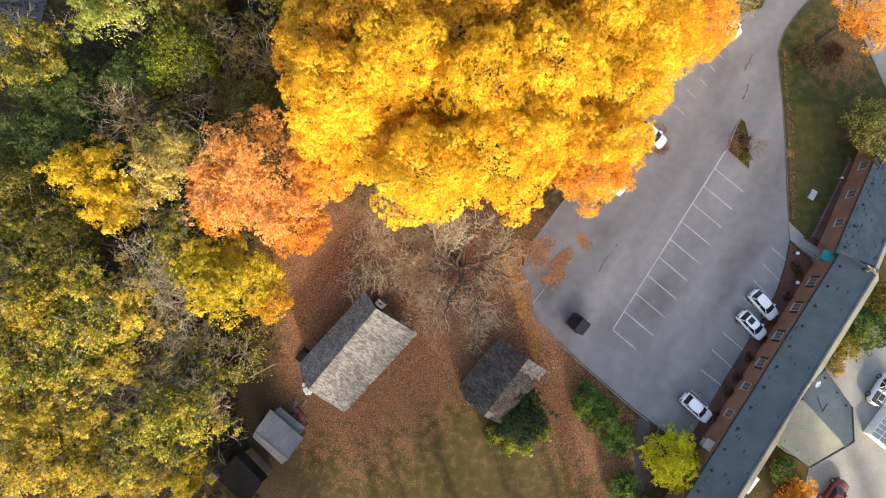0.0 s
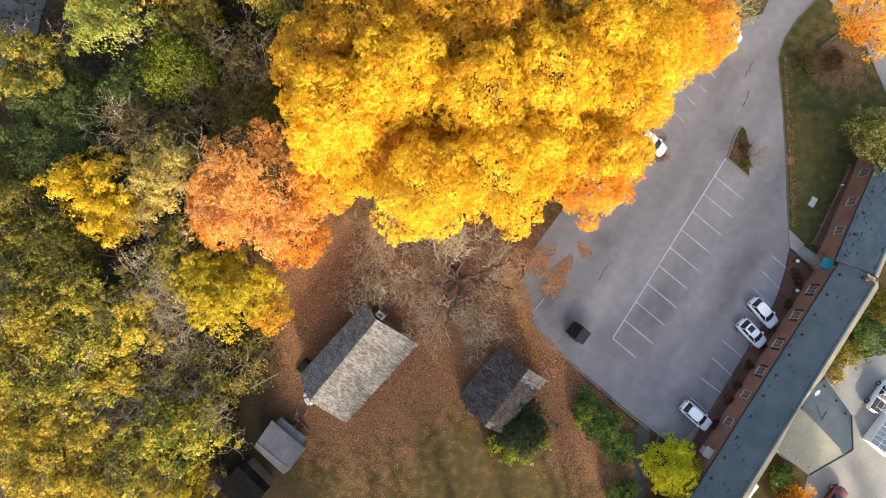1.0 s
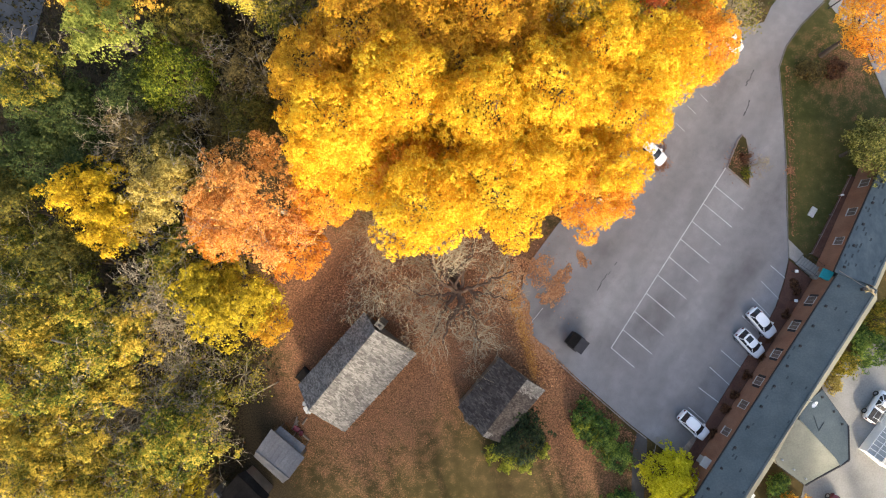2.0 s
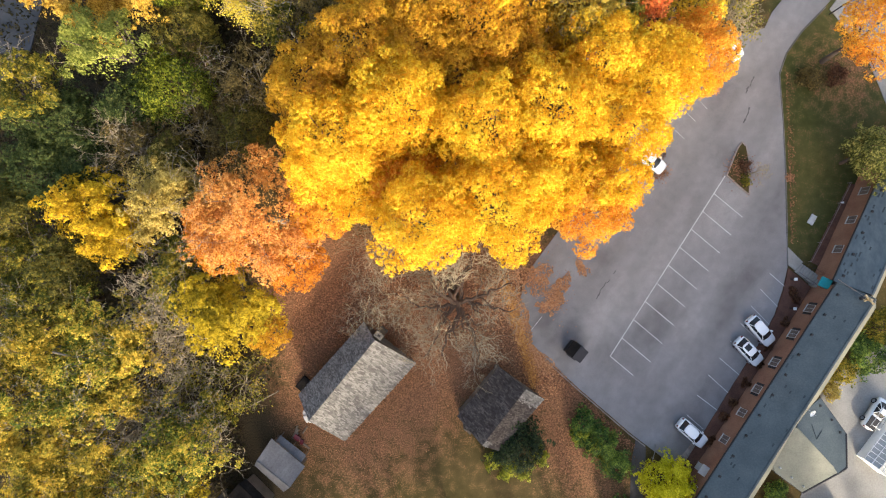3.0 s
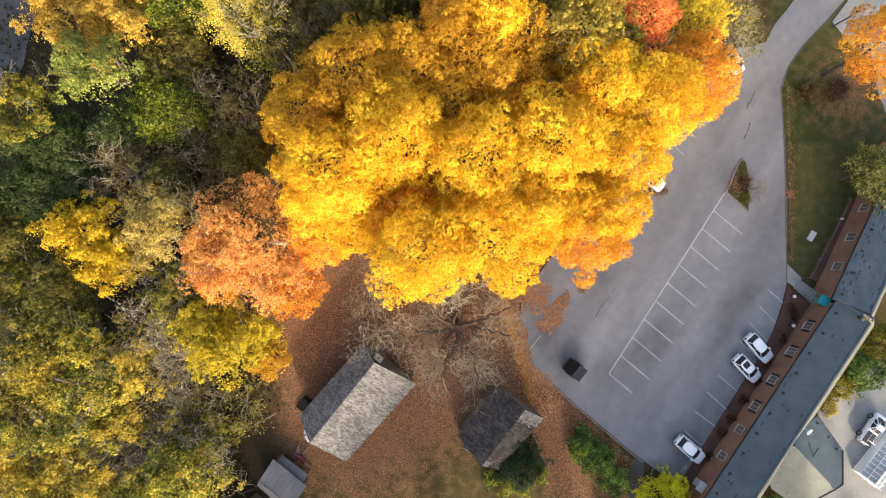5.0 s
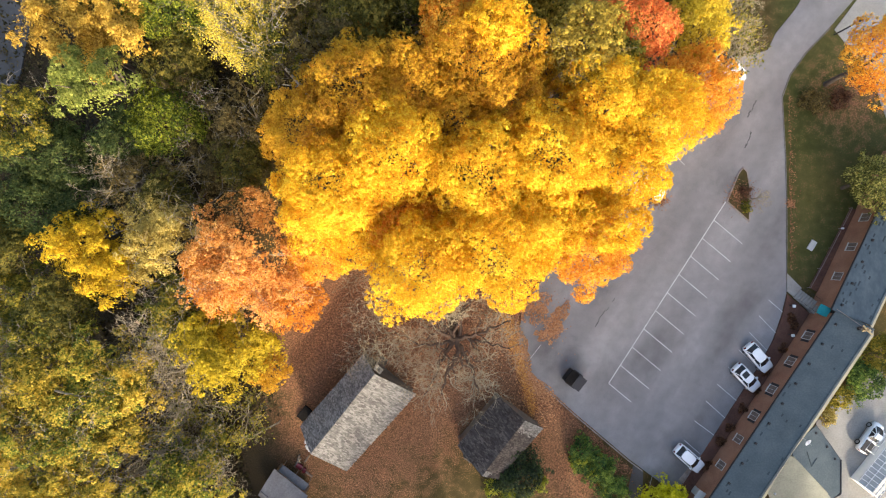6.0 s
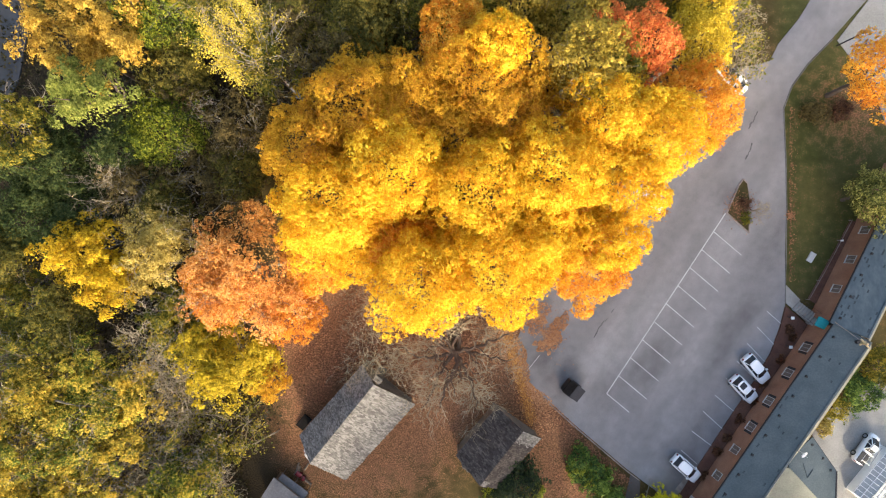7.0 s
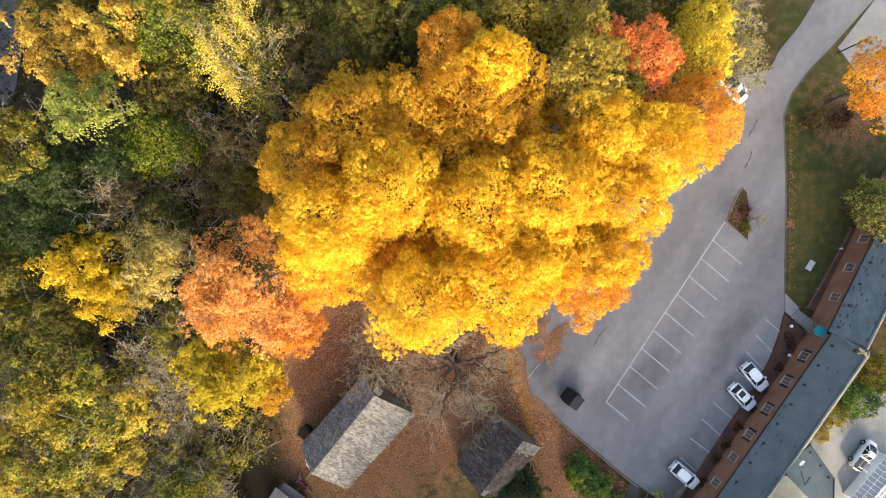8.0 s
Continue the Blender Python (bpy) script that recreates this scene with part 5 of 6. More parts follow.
shed("garden_shed", [(-18.4, -13.9), (-14.6, -17.1)], [(-19.8, -16.1), (-16.1, -19.1)], [(-20.3, -16.9), (-17.0, -19.9)], 2.8, 2.1, "small shed with a pale blue-grey tin roof", TIN, 8)
shed("garden_shed", [(-21.2, -18.4), (-18.4, -21.2)], [(-21.8, -18.6), (-18.8, -21.5)], [(-24.2, -21.3), (-20.8, -24.3)], 2.8, 2.1, "dark-roofed shed under the trees", TARPAPER, 6)


def lean_to():
    root = thing("wood_store", pose(-16.4, -15.3, 0, 0, 0, -38), "low grey lean-to beside the shed", "shed", "garden sheds")
    part("roof", panel([(-1.9, -0.45, 1.55), (1.9, -0.45, 1.55), (1.9, 0.4, 1.3), (-1.9, 0.4, 1.3)], 0.05), TIN, root)
    for x in (-1.8, 0, 1.8):
        part("post", block(x - 0.05, x + 0.05, 0.25, 0.35, -0.1, 1.28), LOG, root)
        part("post", block(x - 0.05, x + 0.05, -0.4, -0.3, -0.1, 1.46), LOG, root)
    part("back_board", block(-1.85, 1.85, -0.44, -0.405, 0.1, 1.4), LOG, root)


lean_to()
rnd = random.Random(4)
for k in range(7):
    x, y = -16.0 + rnd.uniform(-0.9, 0.9), -14.5 - rnd.uniform(-0.3, 0.5) - 0.7 * (k % 3 - 1)
    ob = part("firewood_log", rod((-0.45, 0, 0.12), (0.45, 0, 0.12), 0.12, sides=8), LOG, m=pose(x + 0.3, y, 0, 0, 0, rnd.uniform(0, 180)))
    tagged(ob, "cut log lying beside the shed", "log", "cut logs")
for x, y in ((-15.9, -14.6), (-15.5, -15.0), (-16.2, -14.4)):
    ob = part("red_crate", block(-0.28, 0.28, -0.2, 0.2, 0, 0.34, 0.03), REDPAINT, m=pose(x, y, 0, 0, 0, 30 * x))
    tagged(ob, "dark red crate beside the shed", "crate", "crates")
chim = part("chimney", block(-0.5, 0.5, -0.4, 0.4, -0.2, 2.7, 0.05), STONE, m=pose(-24.3, -21.0, 0, 0, 0, -40))
tagged(chim, "pale stone chimney stack of the dark shed", "chimney")
for k, (x, y, w) in enumerate(((-14.9, -12.1, 0.34), (-14.5, -12.5, 0.26), (-15.2, -11.6, 0.24), (-14.9, -12.6, 0.2))):
    ob = part("corner_stone", block(-w, w, -w * 0.8, w * 0.8, -0.1, 0.5 - 0.08 * k, 0.08), PALECON, m=pose(x, y, 0, 0, 0, 25 + 31 * k))
    tagged(ob, "pale stone stacked against the cabin gable", "stone", "gable stones")
bulk = part("cellar_hatch", block(-0.85, 0.85, -0.55, 0.55, -0.1, 0.14, 0.05), TARPAPER, m=pose(-15.4, -8.3, 0, 0, 0, 50))
tagged(bulk, "dark cellar hatch behind the cabin", "hatch")


def post_and_rail():
    root = thing("rail_fence", pose(-19.8, -9.9, 0, 0, 0, 28), "old split-rail fence at the clearing's edge", "fence")
    for x in (-1.6, 0, 1.6):
        part("post", block(x - 0.07, x + 0.07, -0.07, 0.07, -0.2, 0.95, 0.01), LOG, root)
    for z in (0.45, 0.8):
        part("rail", rod((-1.8, 0.05, z), (1.8, 0.02, z + 0.03), 0.06), PALE_BARK, root)


post_and_rail()


# ---- things of the car park ----
def dumpster():
    root = thing("dumpster", pose(16.75, -4.6, 0.02, 0, 0, -38) @ Matrix.Scale(1.05, 4), "black steel rubbish container with two plastic lids", "container")
    bm = block(-1.0, 1.0, -0.75, 0.75, 0.12, 1.15)
    for f in [f for f in bm.faces if f.normal.z > 0.9]:
        bm.faces.remove(f)
    part("tub", bm, BLACK, root)
    part("floor", block(-0.98, 0.98, -0.73, 0.73, 0.2, 0.24), BLACK, root)
    for s in (-1, 1):
        part("rim", block(-1.04, 1.04, s * 0.75 - 0.04, s * 0.75 + 0.04, 1.13, 1.21, 0.015), BLACK, root)
        part("end_rim", block(s * 1.0 - 0.04, s * 1.0 + 0.04, -0.7, 0.7, 1.13, 1.21, 0.015), BLACK, root)
        part("lifting_pocket", block(-0.6, 0.6, s * 0.84 - 0.08, s * 0.84 + 0.08, 0.55, 0.72, 0.02), BLACK, root)
        for x in (-0.8, 0.8):
            part("foot", block(x - 0.1, x + 0.1, s * 0.6 - 0.1, s * 0.6 + 0.1, 0, 0.13), RUBBER, root)
    part("lid", panel([(-1.04, -0.8, 1.26), (-0.02, -0.8, 1.26), (-0.02, 0.8, 1.30), (-1.04, 0.8, 1.30)], 0.05), TARPAPER, root, "black plastic lid")
    part("lid", panel([(0.0, -0.8, 1.26), (1.04, -0.8, 1.26), (1.04, 0.8, 1.32), (0.0, 0.8, 1.32)], 0.05), LIDGREY, root, "dark grey plastic lid")


dumpster()


def cover_slab():
    ob = part("utility_cover", block(-0.62, 0.62, -0.36, 0.36, 0.0, 0.16, 0.03), PALECON, m=pose(46.1, 10.9, -0.06, 0, 0, 58))
    tagged(ob, "pale concrete utility cover in the lawn", "cover")


cover_slab()
tagged(part("footway", slab([(42.95, 7.6), (44.75, 5.75), (43.75, 4.75), (42.95, 5.4)], -0.1, 0.10), STEPCON), "pale concrete footway to the entrance steps", "footpath", kind="structure")


def entrance_steps():
    root = thing("entrance_steps", pose(44.15, 5.1, 0, 0, 0, -42), "concrete steps up to the motel entrance", "steps")
    part("stringer", hull([(0, s, z) for s in (-0.62, 0.62) for z in (-0.1, 0.06)] + [(2.3, s, z) for s in (-0.62, 0.62) for z in (-0.1, 0.58)]), CONCRETE, root)
    for k in range(7):
        part("step", block(0.33 * k + 0.03, 0.33 * k + 0.27, -0.66, 0.66, 0.02 + 0.08 * k, 0.12 + 0.085 * k, 0.01), STEPCON, root)
    part("landing", block(2.33, 3.1, -0.7, 0.7, -0.1, 0.7, 0.01), STEPCON, root)
    for s in (-1, 1):
        for k in (0, 3, 6):
            part("baluster", rod((0.33 * k + 0.1, s * 0.78, 0.0), (0.33 * k + 0.1, s * 0.78, 0.95 + 0.09 * k), 0.014), BLACK, root)
        part("handrail", rod((0.05, s * 0.78, 0.95), (2.2, s * 0.78, 1.52), 0.016), BLACK, root)


entrance_steps()


def awning():
    root = thing("awning", pose(45.6, 3.3, 0.4, 0, 0, -28) @ Matrix.Scale(0.72, 4), "teal cloth awning over the motel entrance", "awning")
    part("canopy", hull([(-0.75, -0.8, 2.35), (-0.75, 0.8, 2.35), (-0.7, -0.8, 2.6), (-0.7, 0.8, 2.6), (0.75, -0.8, 3.0), (0.75, 0.8, 3.0), (0.75, -0.8, 2.35), (0.75, 0.8, 2.35)]), TEAL, root)
    for s in (-1, 1):
        part("support_strut", rod((-0.68, s * 0.72, 2.36), (0.7, s * 0.72, 1.6), 0.03), BLACK, root)
    part("door", block(0.72, 0.78, -0.6, 0.6, 0.0, 2.3), WHITE, root)


awning()


def antenna_mast():
    """A cable run over the roof to a timber mast on the far eave."""
    root = thing("service_mast", pose(47.8, 1.55, 0), "weathered yellow timber service mast on the motel roof", "mast")
    part("mast", block(-0.12, 0.12, -0.12, 0.12, 4.6, 5.9, 0.02), YELLOWWOOD, root, m=pose(0, 0, 0, 0, 0, 40))
    part("crossarm", block(-0.7, 0.7, -0.08, 0.08, 5.5, 5.66, 0.02), YELLOWWOOD, root, m=pose(0, 0, 0, 0, 0, -48))
    part("crossarm", block(-0.4, 0.4, -0.07, 0.07, 5.2, 5.34, 0.02), YELLOWWOOD, root, m=pose(0, 0, 0, 0, 0, 30))
    part("cable", rod((-0.1, 0.1, 5.45), (-2.3, 2.2, 4.25), 0.03), KERB, root)
    part("junction_box", block(-0.2, 0.2, -0.15, 0.15, 5.1, 5.45, 0.02), BLACK, root, m=pose(-0.6, 0.15, 0, 0, 0, 20))


antenna_mast()


def satellite_dish():
    root = thing("satellite_dish", pose(40.8, -10.4, 5.25) @ Matrix.Scale(0.8, 4), "white satellite dish on the motel roof", "dish")
    bm = bmesh.new()
    bmesh.ops.create_uvsphere(bm, u_segments=20, v_segments=10, radius=0.62)
    bmesh.ops.delete(bm, geom=[v for v in bm.verts if v.co.z > -0.34], context="VERTS")
    bmesh.ops.translate(bm, verts=bm.verts, vec=(0, 0, 0.95))
    bmesh.ops.solidify(bm, geom=bm.faces[:], thickness=0.02)
    part("reflector", bm, WHITE, root, m=pose(0.1, -0.1, 0, 25, 20, 0))
    part("stand", rod((0, 0, -1.6), (0, 0, 0.4), 0.04), STEEL, root)
    part("feed_arm", rod((0.1, -0.1, 0.4), (0.35, -0.5, 0.95), 0.02), STEEL, root)


satellite_dish()


def chain_fence():
    root = thing("wire_fence", Matrix(), "low grey wire fence between lawn and motel", "fence")
    pts = [(50.72, 15.35), (49.4, 12.9), (48.17, 10.56), (46.8, 8.1), (45.5, 5.8)]
    for (ax, ay), (bx, by) in zip(pts, pts[1:]):
        part("rail", rod((ax, ay, 0.5), (bx, by, 0.5), 0.03), KERB, root)
        part("wire", rod((ax, ay, 0.25), (bx, by, 0.25), 0.008), KERB, root)
    for x, y in pts:
        part("post", rod((x, y, -0.2), (x, y, 0.52), 0.04), KERB, root)
    v = pts[1]
    part("gate_box", block(v[0] - 0.14, v[0] + 0.14, v[1] - 0.1, v[1] + 0.1, 0.5, 0.7, 0.02), WHITE, root)


chain_fence()
tagged(part("planting_bed", slab([(50.9, 15.3), (48.3, 10.5), (45.7, 5.8), (48.2, 4.5), (53.4, 14.9)], -0.2, 0.06), MULCH), "dark bare bed between wire fence and brick wall", "planting bed", kind="structure")


def wall_lamp(x, y):
    root = thing("bollard_lamp", pose(x, y, 0.1), "small pale garden lamp on a post", "lamp")
    part("post", rod((0, 0, -0.1), (0, 0, 0.75), 0.05), BLACK, root)
    part("head", block(-0.17, 0.17, -0.17, 0.17, 0.76, 0.96, 0.04), WHITE, root)


wall_lamp(43.15, 3.7)
wall_lamp(42.95, 0.2)


def entrance_pads():
    ob = part("equipment_pad", block(-0.95, 0.95, -0.7, 0.7, -0.1, 0.06, 0.02), KERB, m=pose(30.6, -16.9, 0, 0, 0, 50))
    tagged(ob, "dull concrete pad beside the car park", "pad")


entrance_pads()


def door_canopy():
    """A flat canopy fixed to the brick front over a side door."""
    root = thing("door_canopy", pose(45.5, 2.37, 0, 0, 0, 235.05) @ pose(25.1, 0.05, 2.3), "pale flat canopy over the motel side door", "canopy")
    part("slab", block(-0.6, 0.6, -0.95, -0.004, 0.0, 0.1, 0.02), PALECON, root)
    part("side_door", block(-0.45, 0.45, -0.05, -0.004, -2.3, -0.1), FRAME, root)
    for x in (-0.5, 0.5):
        part("bracket", rod((x, -0.8, 0.0), (x, -0.01, -0.6), 0.03), BLACK, root)


door_canopy()


def pavilion():
    """White-framed glasshouse at the yard's edge; only its corner comes into view."""
    root = thing("glasshouse", pose(53.9, -15.8, 0, 0, 0, 50), "low white-framed glasshouse with grey panes in the yard", "glasshouse")
    w, d, e = 3.4, 1.6, 1.0
    for x0, x1, y0, y1 in ((-w, w, -d, -d + 0.1), (-w, w, d - 0.1, d), (-w, -w + 0.1, -d + 0.102, d - 0.102), (w - 0.1, w, -d + 0.102, d - 0.102)):
        part("wall", block(x0, x1, y0, y1, -0.1, e), WHITE, root)
    part("roof", panel([(-w, -d, e + 0.05), (w, -d, e + 0.05), (w, 0, e + 0.6), (-w, 0, e + 0.6)], 0.04), GREYPANE, root, "grey roof panes")
    part("roof", panel([(-w, d, e + 0.05), (w, d, e + 0.05), (w, 0.01, e + 0.6), (-w, 0.01, e + 0.6)], 0.04), GREYPANE, root, "grey roof panes")
    for s in (-1, 1):
        for k in range(12):
            x = -w + 2 * w * k / 11
            part("glazing_bar", rod((x, s * d, e + 0.09), (x, 0, e + 0.64), 0.04, sides=4), WHITE, root)
        for t in (0.0, 0.5, 1.0):
            part("purlin", rod((-w, s * d * (1 - t), e + 0.1 + 0.55 * t), (w, s * d * (1 - t), e + 0.1 + 0.55 * t), 0.05, sides=4), WHITE, root)


pavilion()


def bench(x, y, turn):
    root = thing("bench", pose(x, y, 0, 0, 0, turn), "pale painted bench behind the motel", "bench")
    for k in range(4):
        part("slat", block(-1.1, 1.1, -0.28 + 0.15 * k, -0.16 + 0.15 * k, 0.42, 0.46), WHITE, root)
    for s in (-1, 1):
        for y0 in (-0.2, 0.22):
            part("leg", block(s * 0.95 - 0.04, s * 0.95 + 0.04, y0 - 0.04, y0 + 0.04, -0.1, 0.42), WHITE, root)
    part("backrest", block(-1.1, 1.1, 0.32, 0.36, 0.5, 0.85), WHITE, root)


bench(36.7, -23.2, 50)


# ---- shrubs and small plants ----
bush(51.4, -5.2, 2.6, 2.6, "bush", 71, "unkempt olive-green shrub behind the motel")
bush(48.6, -7.2, 1.7, 2.0, "olive", 72, "yellowing shrub behind the motel")
bush(53.0, -2.2, 2.4, 2.8, "olive", 73, "unkempt olive-green shrub behind the motel")
bush(47.3, -9.6, 1.2, 1.2, "pale", 74, "dry straw-coloured shrub behind the motel")
bush(40.1, -21.4, 1.6, 1.6, "bush", 75, "dark evergreen shrub by the wing")
bush(41.2, -24.2, 2.3, 2.6, "maple_o", 76, "small orange-leaved shrub in the yard")
bush(46.4, 28.1, 1.7, 1.2, "brown", 77, "low dark brown shrub on the lawn")
bush(49.6, 28.4, 1.5, 0.9, "rust", 78, "low russet shrub on the lawn")
bush(37.9, 17.4, 0.7, 0.6, "rust", 79, "small withered shrub in the island bed")
bush(38.0, 15.6, 0.7, 0.5, "olive", 80, "small low shrub in the island bed")
bare_tree(38.9, 16.6, 2.0, 1.5, 81, 0, "small bare twiggy shrub by the island")
bush(24.2, -25.4, 1.6, 1.6, "bush", 82, "dark green bush at the end of the footpath")
for k, (x, y) in enumerate(((43.4, 2.2), (43.6, 1.2), (42.3, -1.6), (40.2, -4.4), (39.0, -6.4), (37.2, -8.6), (35.7, -11.0), (34.6, -12.5), (32.7, -15.3))):
    bush(x, y, 0.55, 0.5, "rust", 90 + k, "small withered plant in the mulched bed")


# ---- leaves on the ground ----
def litter():
    rng = np.random.default_rng(33)
    groups = ((-11, 1, 9, 7000), (2, 3, 9, 7000), (9.5, 1.5, 4, 4500), (13, -6, 3.2, 3000), (0, -8, 8, 900), (17, -16, 4, 1000), (-8, -15, 7, 700), (27.6, 16.8, 1.0, 500), (43.5, 16, 0.5, 200), (37.6, 17.0, 1.6, 500))
    spots = []
    for x, y, r, count in groups:
        spots.append(np.stack([rng.normal(x, r * 0.55, count), rng.normal(y, r * 0.55, count), np.zeros(count)], 1))
    # Drifts blown on to the asphalt: centre, half length, half width, turn.
    for x, y, a, b, turn, count in ((14.9, 2.2, 2.6, 1.2, 60, 2600), (13.8, 0.9, 1.6, 0.9, 20, 1200), (17.9, 5.2, 1.3, 0.6, -50, 700), (10.6, -1.5, 1.2, 2.6, 10, 2600), (11.9, -4.9, 2.9, 0.8, -42, 2400), (12.0, 4.0, 2.4, 2.0, 0, 2600), (21, 11.5, 3.0, 0.8, 55, 900), (26.6, 17.4, 2.2, 0.9, 50, 900)):
        r, ang = rng.uniform(0, 1, count) ** 0.6, rng.uniform(0, 2 * math.pi, count)
        r = r * (1 + 0.25 * np.sin(3 * ang + x) + 0.15 * np.sin(7 * ang + y))
        u, v, c, s = a * r * np.cos(ang), b * r * np.sin(ang), math.cos(radians(turn)), math.sin(radians(turn))
        p = np.stack([x + u * c - v * s, y + u * s + v * c, np.zeros(count)], 1)
        torn = np.array([noise.noise((px * 1.1, py * 1.1, 3.0)) + 0.5 * noise.noise((px * 3.1, py * 3.1, 7.0)) for px, py, _ in p])
        spots.append(p[torn > 0.7 * r - 0.8])
    edge = rng.uniform(0, 1, 1800)
    spots.append(np.stack([10.1 + edge * 14 - rng.exponential(0.6, 1800), -3.1 - edge * 12.8 - rng.exponential(0.6, 1800), np.zeros(1800)], 1))
    verge = rng.uniform(8, 29, 500)
    spots.append(np.stack([43.4 + rng.exponential(0.3, 500), verge, np.zeros(500)], 1))
    # The kerb holds the loose leaves back from the asphalt.
    for k in range(9):
        p = spots[k]
        beyond = (p[:, 0] > 10.4) & (p[:, 0] < 26) & ((p[:, 1] + 2.9) > -0.885 * (p[:, 0] - 10.4)) & (p[:, 1] < 2.5 + 0.9 * (10.4 - p[:, 0]) + 6 * (p[:, 0] < 13))
        spots[k] = p[~beyond]
    # Paler, orange leaves lie at the asphalt's edge and in the drifts on it.
    edge_drifts = [spots.pop(k) for k in (15, 14, 13, 12, 11, 10, 3, 2)]
    at = np.concatenate(edge_drifts)
    at[:, 2] = 0.05 + rng.uniform(0, 0.05, len(at))
    me = leaf_mesh("fallen_leaves", leaves_at(rng, at, np.tile([0, 0, 2.2], (len(at), 1)), 0.13))
    tagged(part("fallen_leaves", me, AMBER_LITTER), "drifts of pale orange leaves on the asphalt's edge", "leaves", kind="stuff")
    at = np.concatenate(spots)
    at[:, 2] = 0.05 + rng.uniform(0, 0.05, len(at)) + 0.07 * (np.hypot(at[:, 0] - 37.6, at[:, 1] - 17) < 3)
    me = leaf_mesh("fallen_leaves", leaves_at(rng, at, np.tile([0, 0, 2.2], (len(at), 1)), 0.14))
    tagged(part("fallen_leaves", me, LITTER), "scattered russet leaves lying on grass and asphalt", "leaves", kind="stuff")


    # A drift in brighter gold, painting a sunlit strip between the bare tree, the kerb and the second cabin.
    count = 2200
    s = rng.uniform(0, 1, count)
    at = np.stack([8.6 + 3.4 * s + rng.normal(0, 0.35, count), 3.5 - 12 * s + rng.normal(0, 0.6, count), rng.uniform(0.09, 0.12, count)], 1)
    me = leaf_mesh("fallen_leaves", leaves_at(rng, at, np.tile([0, 0, 2.2], (count, 1)), 0.14))
    tagged(part("fallen_leaves", me, SUNLIT_LITTER), "drift of leaves beside the kerb, coloured gold as a sunlit strip", "leaves", kind="stuff")


litter()


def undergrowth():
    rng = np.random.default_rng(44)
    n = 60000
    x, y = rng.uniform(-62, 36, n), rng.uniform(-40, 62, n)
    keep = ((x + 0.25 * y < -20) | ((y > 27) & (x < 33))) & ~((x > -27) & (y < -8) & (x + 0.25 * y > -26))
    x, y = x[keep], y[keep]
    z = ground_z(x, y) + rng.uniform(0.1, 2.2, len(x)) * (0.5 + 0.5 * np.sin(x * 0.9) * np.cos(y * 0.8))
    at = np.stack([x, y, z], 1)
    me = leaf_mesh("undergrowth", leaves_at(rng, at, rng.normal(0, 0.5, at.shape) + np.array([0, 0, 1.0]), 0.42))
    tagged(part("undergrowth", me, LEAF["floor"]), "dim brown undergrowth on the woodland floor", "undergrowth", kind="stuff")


undergrowth()


# ---- odds and ends ----
tagged(part("stream", slab([(-75, 20), (-57.5, 28.5), (-54.0, 35.0), (-52.5, 42.0), (-52, 60), (-75, 60)], -7.3, -6.85), WATER), "dim grey stream below the wooded bank", "water", kind="structure")


def lane_lamp():
    root = thing("lamp_post", pose(49.2, 36.4, 0), "slim dark lamp post beside the lane", "lamp post")
    part("post", rod((0, 0, -0.2), (0, 0, 3.6), 0.09, 0.06, 8), BLACK, root)
    part("lamp_head", block(-0.25, 0.25, -0.12, 0.12, 3.58, 3.7, 0.03), BLACK, root)


lane_lamp()


def dead_limb():
    segs = [((-40.2, -3.2, 6.2), (-37.8, -3.7, 6.6), 0.13, 0.11), ((-37.8, -3.7, 6.6), (-35.6, -4.0, 6.3), 0.11, 0.05), ((-37.0, -3.8, 6.5), (-35.4, -3.1, 6.6), 0.05, 0.02), ((-40.2, -3.2, 6.2), (-42.6, -2.0, -6.5), 0.13, 0.24)]
    v, f = tubes([(np.array(a), np.array(b), r, s) for a, b, r, s in segs], 7)
    tagged(part("dead_tree", mesh_of("dead_tree", v, f, True), PALE_BARK), "pale dead leaning tree among the oaks", "tree")


dead_limb()


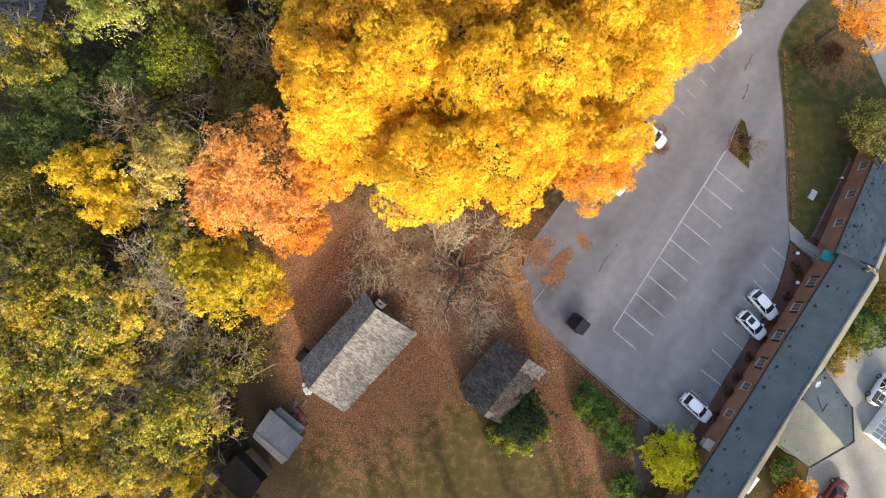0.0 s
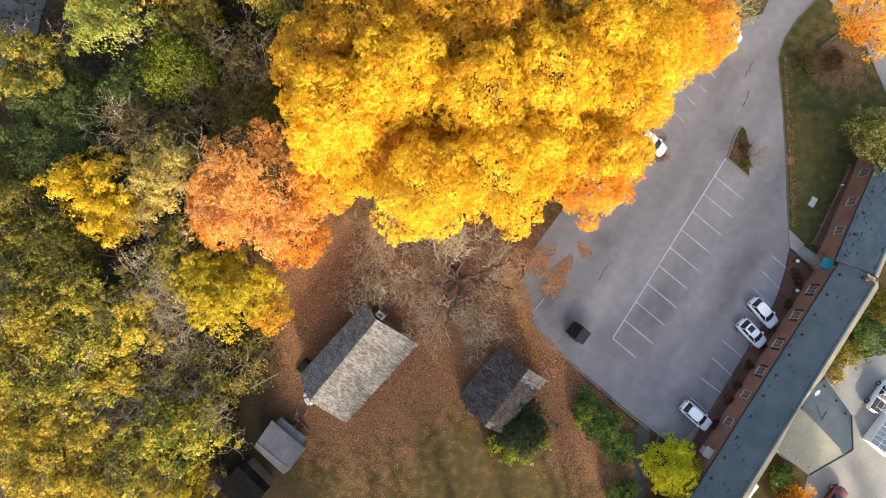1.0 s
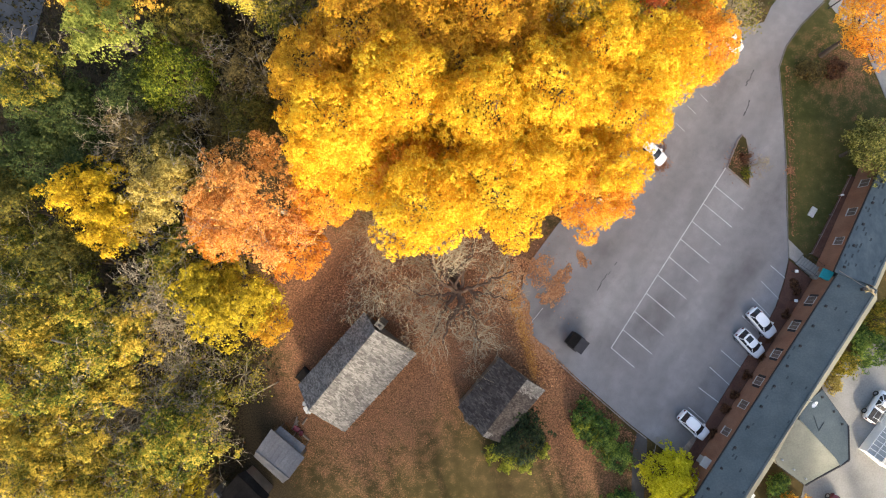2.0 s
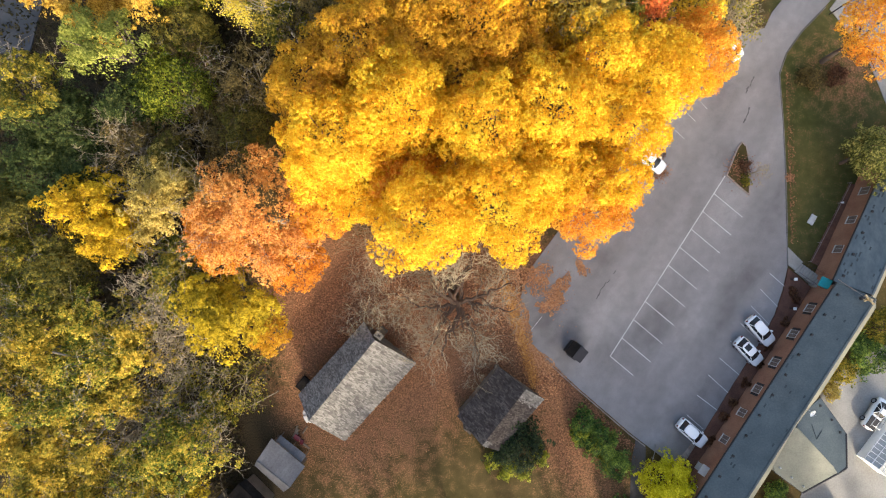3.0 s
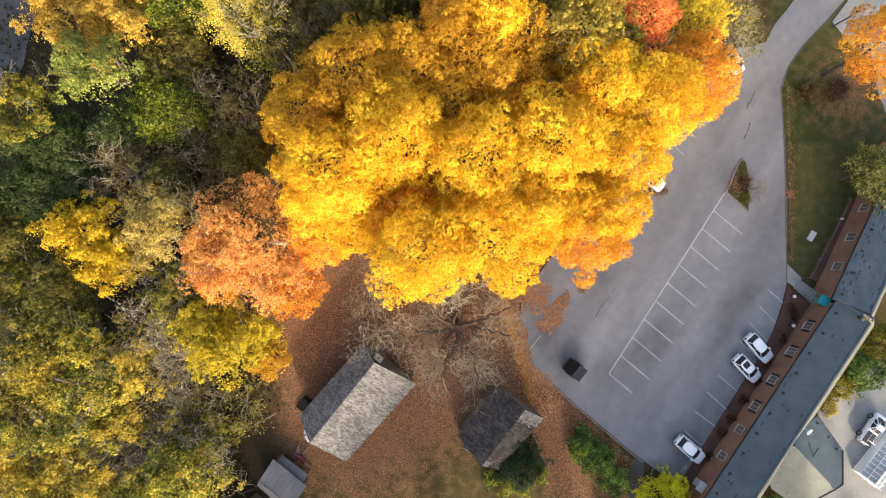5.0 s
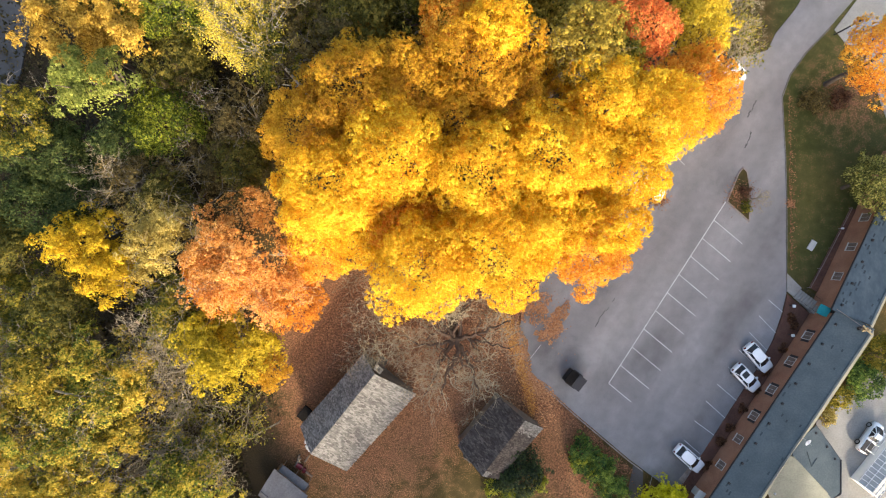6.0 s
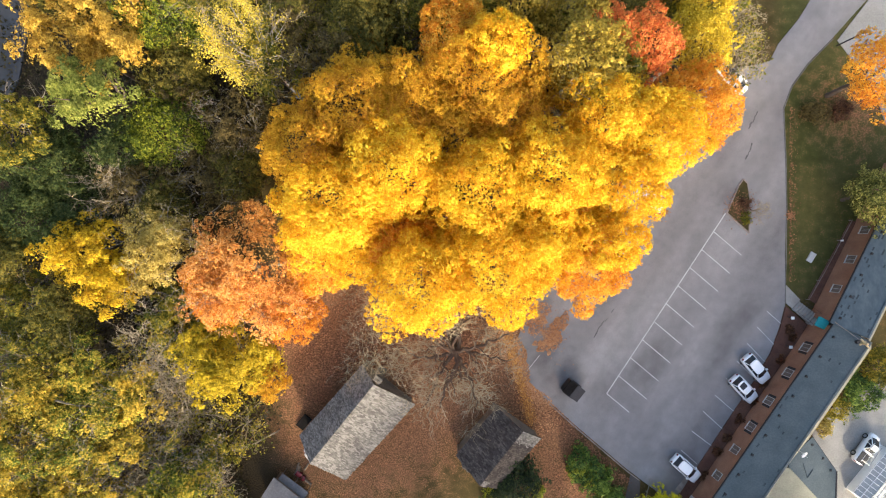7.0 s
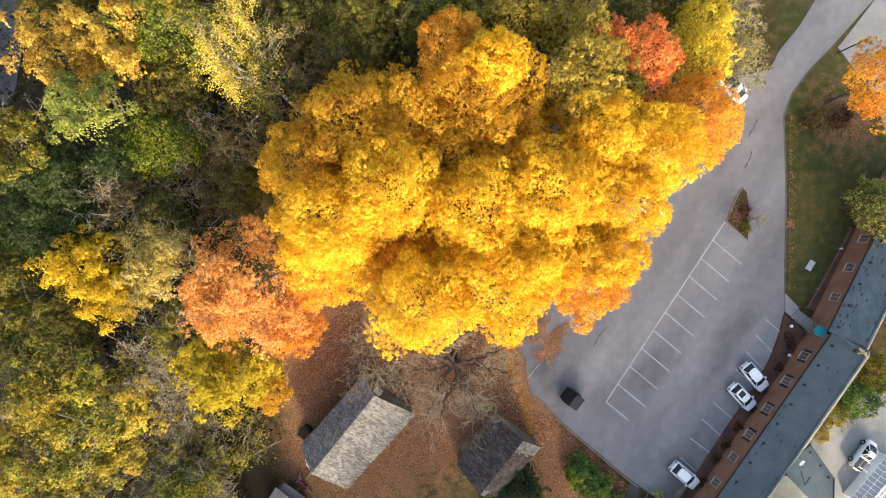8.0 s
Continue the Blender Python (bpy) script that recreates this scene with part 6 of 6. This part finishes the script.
def leaning_birch():
    """A pale trunk leaning out of the wood into a wide half-bare crown; lemon leaves cling to its outer twigs."""
    rng = np.random.default_rng(77)
    root = thing("leaning_tree", pose(-13.0, 27.9, float(ground_z(-13.0, 27.9))), "leaning pale-barked tree with thin lemon leaves", "tree", "trees of the wood")
    foot, bend, fork = np.array((0.0, 0, -0.1)), np.array((-0.2, 0.3, 7.5)), np.array((-2.1, 2.4, 12.2))
    heart = np.array((-3.0, 3.7, 13.0))
    trunk = [(foot, bend, 0.24, 0.19), (bend, fork, 0.19, 0.13), (bend, bend + np.array((-1.6, -0.3, 1.5)), 0.1, 0.03)]
    twigs, tips = [], []
    for k in range(20):
        ang = math.tau * k / 20 + rng.uniform(-0.2, 0.2)
        tip = heart + np.array((math.cos(ang), math.sin(ang), 0)) * rng.uniform(1.6, 3.3) + np.array((0, 0, rng.uniform(0.0, 1.6)))
        elbow = fork + (tip - fork) * 0.5 + rng.normal(0, 0.25, 3) + np.array((0, 0, 0.4))
        trunk += [(fork, elbow, 0.075, 0.05), (elbow, tip, 0.05, 0.03)]
        way = (tip - fork) / np.linalg.norm(tip - fork) + np.array((0, 0, 0.25))
        for start in (elbow, elbow + (tip - elbow) * 0.5, tip):
            branching(rng, start, way + rng.normal(0, 0.4, 3), 1.7, 0.035, 2, 0.5, twigs)
    v, f = tubes(trunk, 7)
    part("trunk", mesh_of("trunk", v, f, True), BIRCH_BARK, root)
    v, f = tubes(twigs, 3)
    tagged(part("twig_spray", mesh_of("twig_spray", v, f), TWIG, root), kind="stuff")
    ends = np.array([s[1] for s in twigs if s[2] < 0.024])
    # Bare towards the trunk and in one tawny swathe, leafy over the rest.
    bare = (ends[:, 0] > -1.5) | (np.abs(ends[:, 0] + 4.1 + 0.8 * (ends[:, 1] - 3.0)) < 0.8)
    ends = ends[~bare | (rng.uniform(0, 1, len(ends)) < 0.18)]
    at = ends[rng.integers(0, len(ends), 6000)] + rng.normal(0, 0.22, (6000, 3))
    part("crown", leaf_mesh("crown", leaves_at(rng, at, rng.normal(0, 0.6, at.shape) + np.array([0.1, -0.4, 0.8]), 0.13)), LEAF["birch"], root)


leaning_birch()


def path_chain():
    """A pale low chain sagging from peg to peg beside the footpath."""
    root = thing("chain_barrier", Matrix(), "thin pale chain on low pegs beside the footpath", "chain")
    pts = [(26.3, -15.9), (25.9, -17.4), (25.5, -19.0), (25.7, -20.4), (26.5, -21.2)]
    for (ax, ay), (bx, by) in zip(pts, pts[1:]):
        part("chain", rod((ax, ay, 0.3), (bx, by, 0.3), 0.035), STEPCON, root)
    for x, y in pts:
        part("peg", rod((x, y, -0.1), (x, y, 0.34), 0.05), STEPCON, root)


path_chain()
